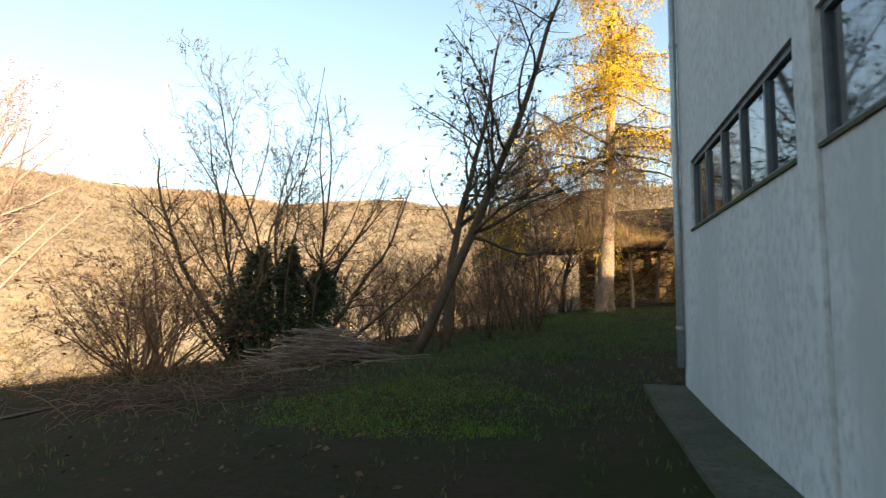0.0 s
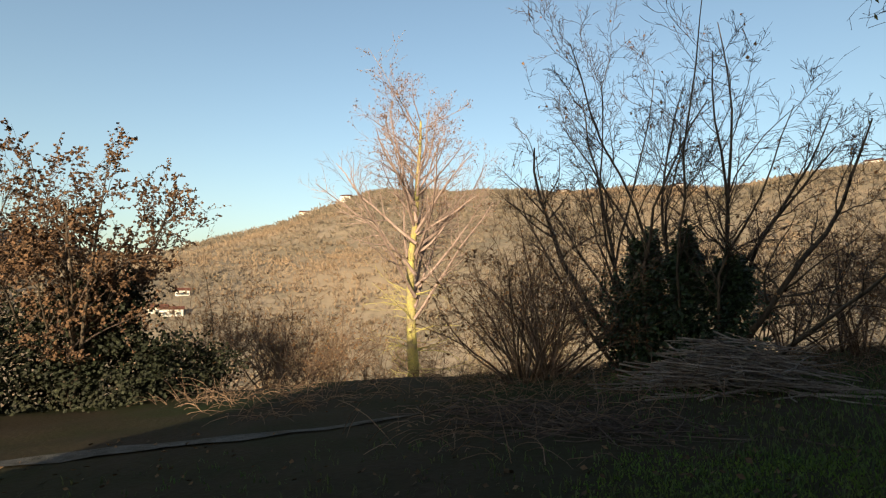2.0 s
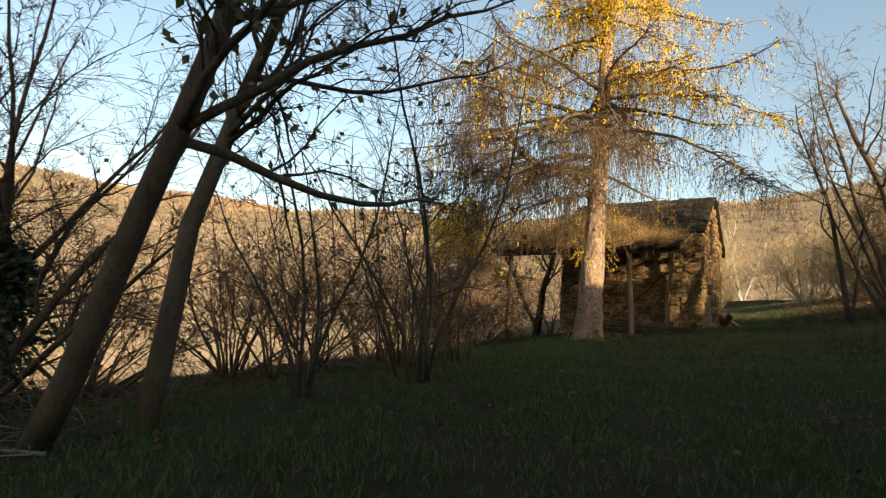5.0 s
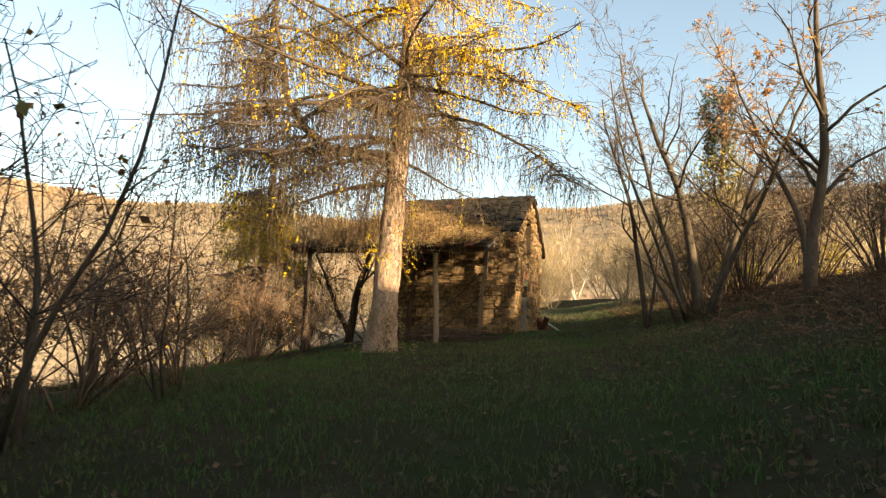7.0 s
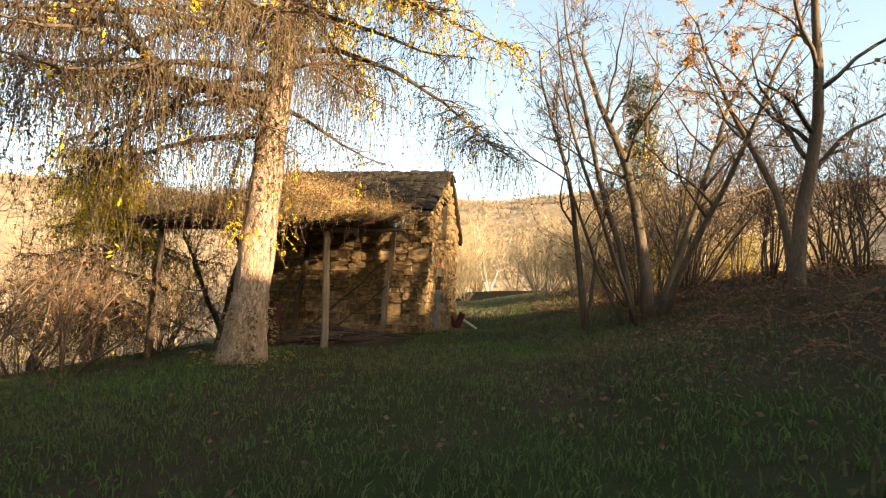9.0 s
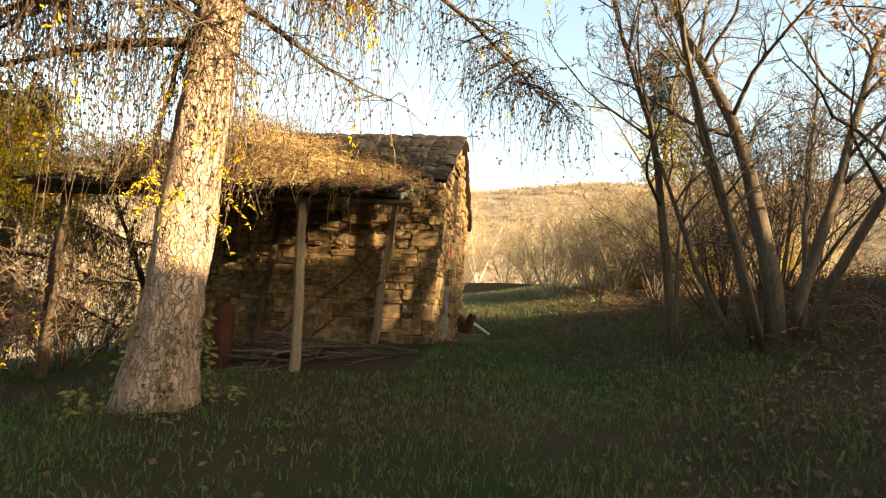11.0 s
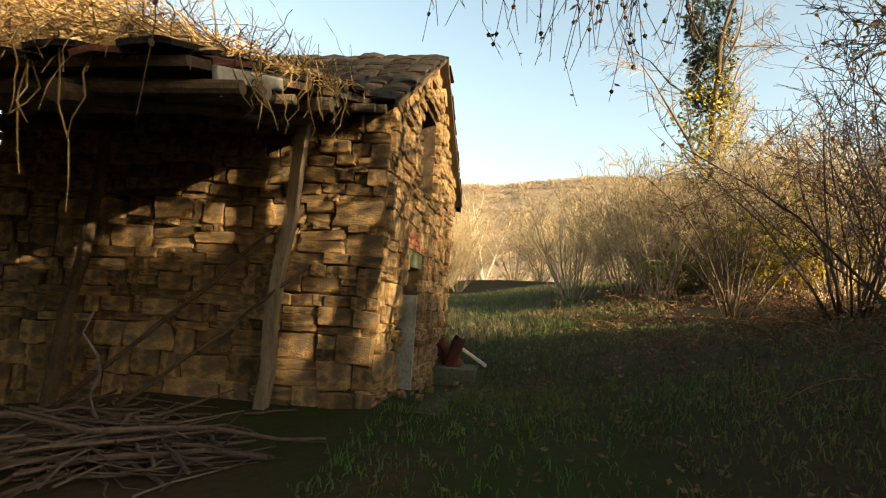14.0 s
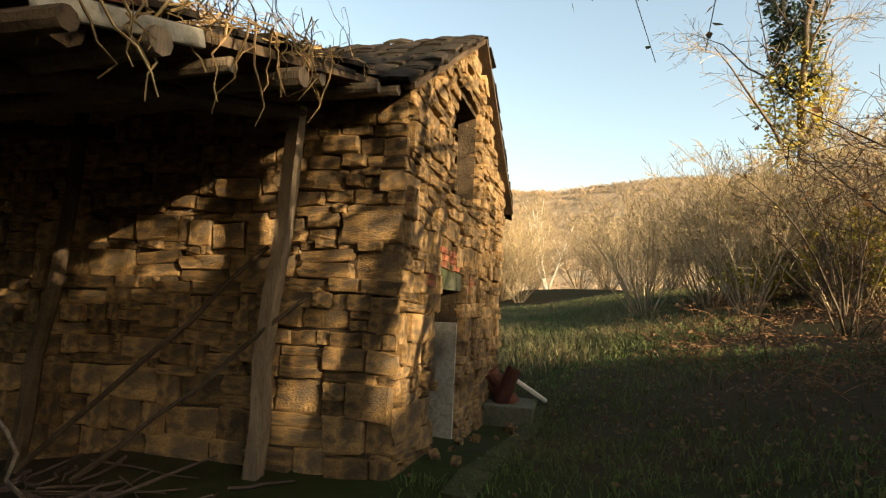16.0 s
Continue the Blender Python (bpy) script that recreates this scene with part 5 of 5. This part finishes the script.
stick_pile("brush_pile", "long heap of cut grey branches on the grass", [(-2.4, 12.6, 1.35, 0.6)], 290, 1.4, 33, STICK, 0.75, 0.014, True)
stick_pile("fallen_branches", "thin dark cut branches scattered on the ground", [(-4.6, 10.2, 2.0, 1.2), (-2.8, 9.6, 1.6, 0.8)], 320, 0.9, 35, TWIG, 0.1, 0.007, False, 1.2)
w = RUIN @ Vector((-1.7, 2.2, 0))
stick_pile("firewood_litter", "broken sticks and branches lying in the porch", [(w.x, w.y, 1.6, 1.1), (w.x + 0.6, w.y - 0.4, 0.9, 0.6)], 200, 1.1, 37, TWIG, 0.25, 0.014, False, 1.2)


# ---- loose things round the ruin ----
KERB = ((3.9, -0.72), (-0.4, -0.62))


def rubble():
    rng = random.Random(43)
    top = 1.95
    slab = bevelled("stone_slab", (1.0, 0.66, 0.6), CONCRETE, 0.025)
    slab.matrix_basis = RUIN @ pose(3.75, -0.36, top - 0.3, 1, 1, 2)
    tagged(slab, "mossy concrete slab beside the doorway", "slab")
    for k, (x, y, tilt, turn, mat, label) in enumerate(((3.5, -0.25, 20, 10, RUST, "rusty red tin drum fragment"), (3.62, -0.4, 38, 200, RED_TILE, "broken terracotta pipe"), (3.8, -0.3, 55, 160, RED_TILE, "broken terracotta pipe"))):
        g = Geo()
        ring = 12
        for z, r in ((0, 0.11), (0.5, 0.1)):
            for q in range(ring):
                a = 2 * math.pi * q / ring
                g.v.append((r * math.cos(a), r * math.sin(a), z + rng.uniform(-0.03, 0.03)))
        for z, r in ((0.5, 0.08), (0, 0.09)):
            for q in range(ring):
                a = 2 * math.pi * q / ring
                g.v.append((r * math.cos(a), r * math.sin(a), z))
        for i in range(3):
            for q in range(ring):
                j = (q + 1) % ring
                g.f.append((i * ring + q, i * ring + j, (i + 1) * ring + j, (i + 1) * ring + q))
        ob = part("pipe_piece", g, mat)
        ob.matrix_basis = RUIN @ pose(x, y, top, tilt, 0, turn)
        tagged(ob, label + " lying on the slab", "rubble", "rubble on the slab")
    sack = bevelled("white_board", (0.62, 0.16, 0.06), WHITE, 0.02)
    sack.matrix_basis = RUIN @ pose(3.95, -0.56, top + 0.17, 0, 32, -75)
    tagged(sack, "dirty white board leaning on the rubble", "board")
    for n in range(13):
        ob = new("loose_stone", rng.choice(STONES))
        x, y = rng.uniform(0.4, 3.2), -rng.uniform(0.15, 0.6)
        s = rng.uniform(0.05, 0.13)
        ob.matrix_basis = RUIN @ pose(x, y, gz(x, y) + s * 0.15, rng.uniform(0, 360), rng.uniform(0, 360), 0) @ Matrix.Diagonal((s, s * 0.8, s * 0.7, 1))
        tagged(ob, "loose sandstone block fallen from the wall", "stone", "fallen stones")
    kerb = Geo()
    for i in range(7):
        a, b = Vector(KERB[0]).lerp(Vector(KERB[1]), i / 7), Vector(KERB[0]).lerp(Vector(KERB[1]), (i + 0.97) / 7)
        na, nb = gz(a.x, a.y), gz(b.x, b.y)
        n = len(kerb.v)
        side = Vector((-(b - a).y, (b - a).x)).normalized() * rng.uniform(0.09, 0.13)
        for p, z in ((a, na), (b, nb)):
            for k in (-1, 1):
                q = p + side * k
                kerb.v += [(q.x, q.y, z - 0.1), (q.x + rng.uniform(-0.015, 0.015), q.y, z + 0.035 + rng.uniform(-0.02, 0.02))]
        kerb.f += [tuple(n + k for k in f) for f in ((1, 3, 7, 5), (0, 1, 5, 4), (2, 6, 7, 3), (0, 2, 3, 1), (4, 5, 7, 6))]
    tagged(local(part("stone_kerb", kerb, KERB_MOSS)), "mossy low kerb running along the barn's gable", "kerb")
    drum = Geo()
    x, y = -2.6, 2.75
    z0 = gz(x, y)
    drum.tube([Vector((x, y, z0 + h)) for h in (-0.02, 0.0, 0.3, 0.32, 0.34, 0.62, 0.64, 0.9)], [0.13, 0.14, 0.14, 0.148, 0.14, 0.14, 0.148, 0.142], 16)
    tagged(local(part("rusty_barrel", drum, RUST)), "rusty red barrel standing under the porch", "barrel")


rubble()


# ---- track at the edge of the slope ----
def track():
    g = Geo()
    rows = 40
    for i in range(rows + 1):
        y = -4 + i * 0.36
        c = -5.9 - 0.32 * (9.5 - y) - 0.02 * (9.5 - y) ** 2
        half = 0.2 * (1 - smooth01(6.5, 10.4, y)) + 0.03
        for k in range(5):
            x = c + (k / 4 - 0.5) * 2 * half + 0.22 * noise.noise(Vector((k * 0.7, y * 1.6, 0)))
            g.v.append((x, y, ground_z(x, y) + 0.02 + 0.015 * noise.noise(Vector((x * 4, y * 4, 1)))))
    for i in range(rows):
        for k in range(4):
            a = i * 5 + k
            g.f.append((a, a + 1, a + 6, a + 5))
    tagged(part("gravel_track", g, GRAVEL, smooth=True), "pale gravel edge of a track", "track", kind="structure")


track()


# ---- grass and dead leaves ----
def blades(name, label, area, count, low, high, mat, seed, keep, width=0.006):
    rng = random.Random(seed)
    g = Geo()
    while len(g.f) < count:
        x, y = rng.uniform(area[0], area[1]), rng.uniform(area[2], area[3])
        if not keep(x, y, rng):
            continue
        p = on_ground(x, y, -0.01)
        for _ in range(3):
            h = rng.uniform(low, high) * (0.7 + 0.6 * noise.noise(Vector((x * 0.7, y * 0.7, 4))) ** 2)
            a = rng.uniform(0, 6.28)
            lean = Vector((math.cos(a), math.sin(a), 0))
            s = lean.orthogonal() * width * rng.uniform(0.6, 1.4)
            q = p + Vector((rng.gauss(0, 0.04), rng.gauss(0, 0.04), 0))
            mid = q + lean * h * 0.15 + Vector((0, 0, h * 0.6))
            tip = q + lean * h * rng.uniform(0.3, 0.7) + Vector((0, 0, h * 0.95))
            n = len(g.v)
            g.v += [tuple(q - s), tuple(q + s), tuple(mid + s * 0.7), tuple(mid - s * 0.7), tuple(tip)]
            g.f += [(n, n + 1, n + 2, n + 3), (n + 3, n + 2, n + 4)]
    tagged(part(name, g, mat), label, "grass", kind="stuff")


def clear(x, y):
    """Outside the buildings."""
    p = RUIN.inverted() @ Vector((x, y, 0))
    if -3.0 < p.x < 4.6 and -0.1 < p.y < 5.8 or 0 < p.x < 4.4 and -0.62 < p.y < 0:
        return False
    q = (x - 3.39, y - 8.29)
    return not (q[0] * 0.982 - q[1] * 0.187 > -0.56 and q[0] * 0.187 + q[1] * 0.982 < 0.1)


def lawn(x, y, rng):
    s = x - (1.0 + 0.42 * max(0, y - 6))
    patch = noise.noise(Vector((x * 0.35, y * 0.35, 7))) + 0.25 - 0.12 * max(0, abs(s + 1) - 4)
    return clear(x, y) and rng.random() < (0.35 + patch) * (0.12 + 0.88 * max(smooth01(9, 14, y), smooth01(6.3, 9, y) * smooth01(-2.5, -0.5, x)))


blades("lawn_grass", "short green grass along the walked path", (-6, 18, 2.5, 34), 185000, 0.05, 0.15, GRASS, 51, lawn)
blades("mossy_patch", "bright green mossy grass patch", (-3.2, 2.4, 6.2, 11.0), 17000, 0.02, 0.07, GRASS_BRIGHT, 52, lambda x, y, r: clear(x, y) and r.random() < 1.1 - ((x + 0.2) / 1.8) ** 2 - ((y - 8.2) / 1.7) ** 2 + 1.3 * noise.noise(Vector((x * 1.1, y * 1.1, 0))))
blades("meadow_grass", "long pale meadow grass beyond the barn", (12, 34, 31, 52), 80000, 0.14, 0.4, MEADOW, 53, lambda x, y, r: clear(x, y) and abs(x - (1 + 0.42 * (y - 6)) - 2.5) < (9 if y > 33 else 3.4 + r.random() * 1.5), 0.011)
blades("bank_grass", "rough dry grass on the bank and slope", (-14, 20, 6, 30), 34000, 0.07, 0.22, BANK_GRASS, 55, lambda x, y, r: clear(x, y) and (x > 1.0 + 0.42 * max(0, y - 6) + 3.2 or x < -2.5 + 0.2 * (y - 8) and y > 13) and noise.noise(Vector((x * 0.4, y * 0.4, 2))) > -0.05, 0.008)


def leaf_litter():
    rng = random.Random(57)
    g = Geo()
    for _ in range(46000):
        x, y = rng.uniform(-8, 18), rng.uniform(3, 31)
        bank = smooth01(1.5, 4, x - 1 - 0.42 * max(0, y - 6))
        if not clear(x, y) or rng.random() > 0.2 + 0.8 * bank or noise.noise(Vector((x * 0.3, y * 0.3, 11))) < rng.uniform(-0.6, 0.3):
            continue
        p = on_ground(x, y, rng.uniform(0.01, 0.05))
        a = rng.uniform(0, 6.28)
        g.leaf(p, Vector((math.cos(a), math.sin(a), rng.gauss(0, 0.3))).normalized(), rng.uniform(0.012, 0.03), rng.uniform(0.04, 0.09))
    tagged(part("leaf_litter", g, LITTER), "brown dead leaves scattered over the ground", "leaves", kind="stuff")


leaf_litter()


def brambles(name, label, area, count, keep, mat, seed, leafy=0.0):
    rng = random.Random(seed)
    g = Geo()
    for _ in range(count):
        x, y = rng.uniform(area[0], area[1]), rng.uniform(area[2], area[3])
        if not keep(x, y, rng) or noise.noise(Vector((x * 0.5, y * 0.5, 3))) < -0.15:
            continue
        p = on_ground(x, y, 0)
        d = Vector((rng.gauss(0, 0.8), rng.gauss(0, 0.8), rng.uniform(0.5, 1.4))).normalized()
        L, pts = rng.uniform(0.35, 1.1), []
        for i in range(5):
            pts.append(p.copy())
            d = (d + Vector((rng.gauss(0, 0.2), rng.gauss(0, 0.2), -0.3))).normalized()
            p = p + d * L / 4
            if rng.random() < leafy:
                g.leaf(p, Vector((rng.gauss(0, 1), rng.gauss(0, 1), rng.gauss(0, 0.6))).normalized(), 0.02, rng.uniform(0.04, 0.07))
        g.tube(pts, [0.006, 0.006, 0.005, 0.004, 0.003], 3, False)
    tagged(part(name, g, mat), label, "brambles", kind="stuff")


brambles("brambles", "low tangle of brown brambles under the trees", (-13, 4, 8, 30), 5200, lambda x, y, r: x < -1.2 + 0.33 * (y - 11) - r.random() * 1.5, TWIG_RED, 59)
brambles("bank_brambles", "dark tangle of brambles and dead leaves on the bank", (9, 22, 13, 34), 9000, lambda x, y, r: x > 1.0 + 0.42 * (y - 6) + 5.0 - 1.2 * smooth01(24, 30, y) + r.random() * 1.5, LEAF_DARK, 60, 0.55)

brambles("bramble_heap", "low dark heap of dead brambles at the meadow's edge", (20.7, 23.6, 34.6, 36.4), 1800, lambda x, y, r: True, LEAF_DARK, 61, 0.7)

# ---- stones of the ruin ----
courses(0.0, LONG, BASE + 0.15, lambda u: EAVE - 0.02, (), lambda u, z, o: Matrix.Translation((0.06 + o, u, z)) @ Matrix.Rotation(-math.pi / 2, 4, "Z"), bpy.data.objects["front_wall"])
courses(0.0, DEEP, BASE + 0.15, lambda u: roof_z(u) - 0.05, ((DOOR[0], DOOR[1], 0, DOOR[3] + 0.2), WIN), lambda u, z, o: Matrix.Translation((u, 0.06 + o, z)), bpy.data.objects["gable_wall"])
lintel = Geo()
lintel.box((DOOR[0] - 0.15, -0.04, DOOR[3]), (DOOR[1] + 0.35, 0.3, DOOR[3] + 0.19), 0.012, random.Random(2))
part("lintel", lintel, CONCRETE, bpy.data.objects["gable_wall"], "grey stone lintel over the doorway")
for k in range(5):
    b = Geo()
    b.box((0, 0, 0), (0.2, 0.1, 0.055), 0.004, random.Random(k))
    for dx in (DOOR[0] - 0.36, DOOR[1] + 0.36):
        if k < 3:
            ob = part("brick", b, BRICK, bpy.data.objects["gable_wall"])
            ob.matrix_basis = Matrix.Translation((dx, -0.05, DOOR[3] + 0.0 + k * 0.065))
for row in range(3):
    for k in range(4):
        b = Geo()
        b.box((0, 0, 0), (0.2, 0.1, 0.055), 0.005, random.Random(10 * row + k))
        ob = part("brick", b, BRICK, bpy.data.objects["gable_wall"])
        ob.matrix_basis = Matrix.Translation((DOOR[0] + 0.0 + 0.215 * k + 0.1 * (row % 2), -0.055 + 0.01 * (k % 2), DOOR[3] + 0.205 + row * 0.068))
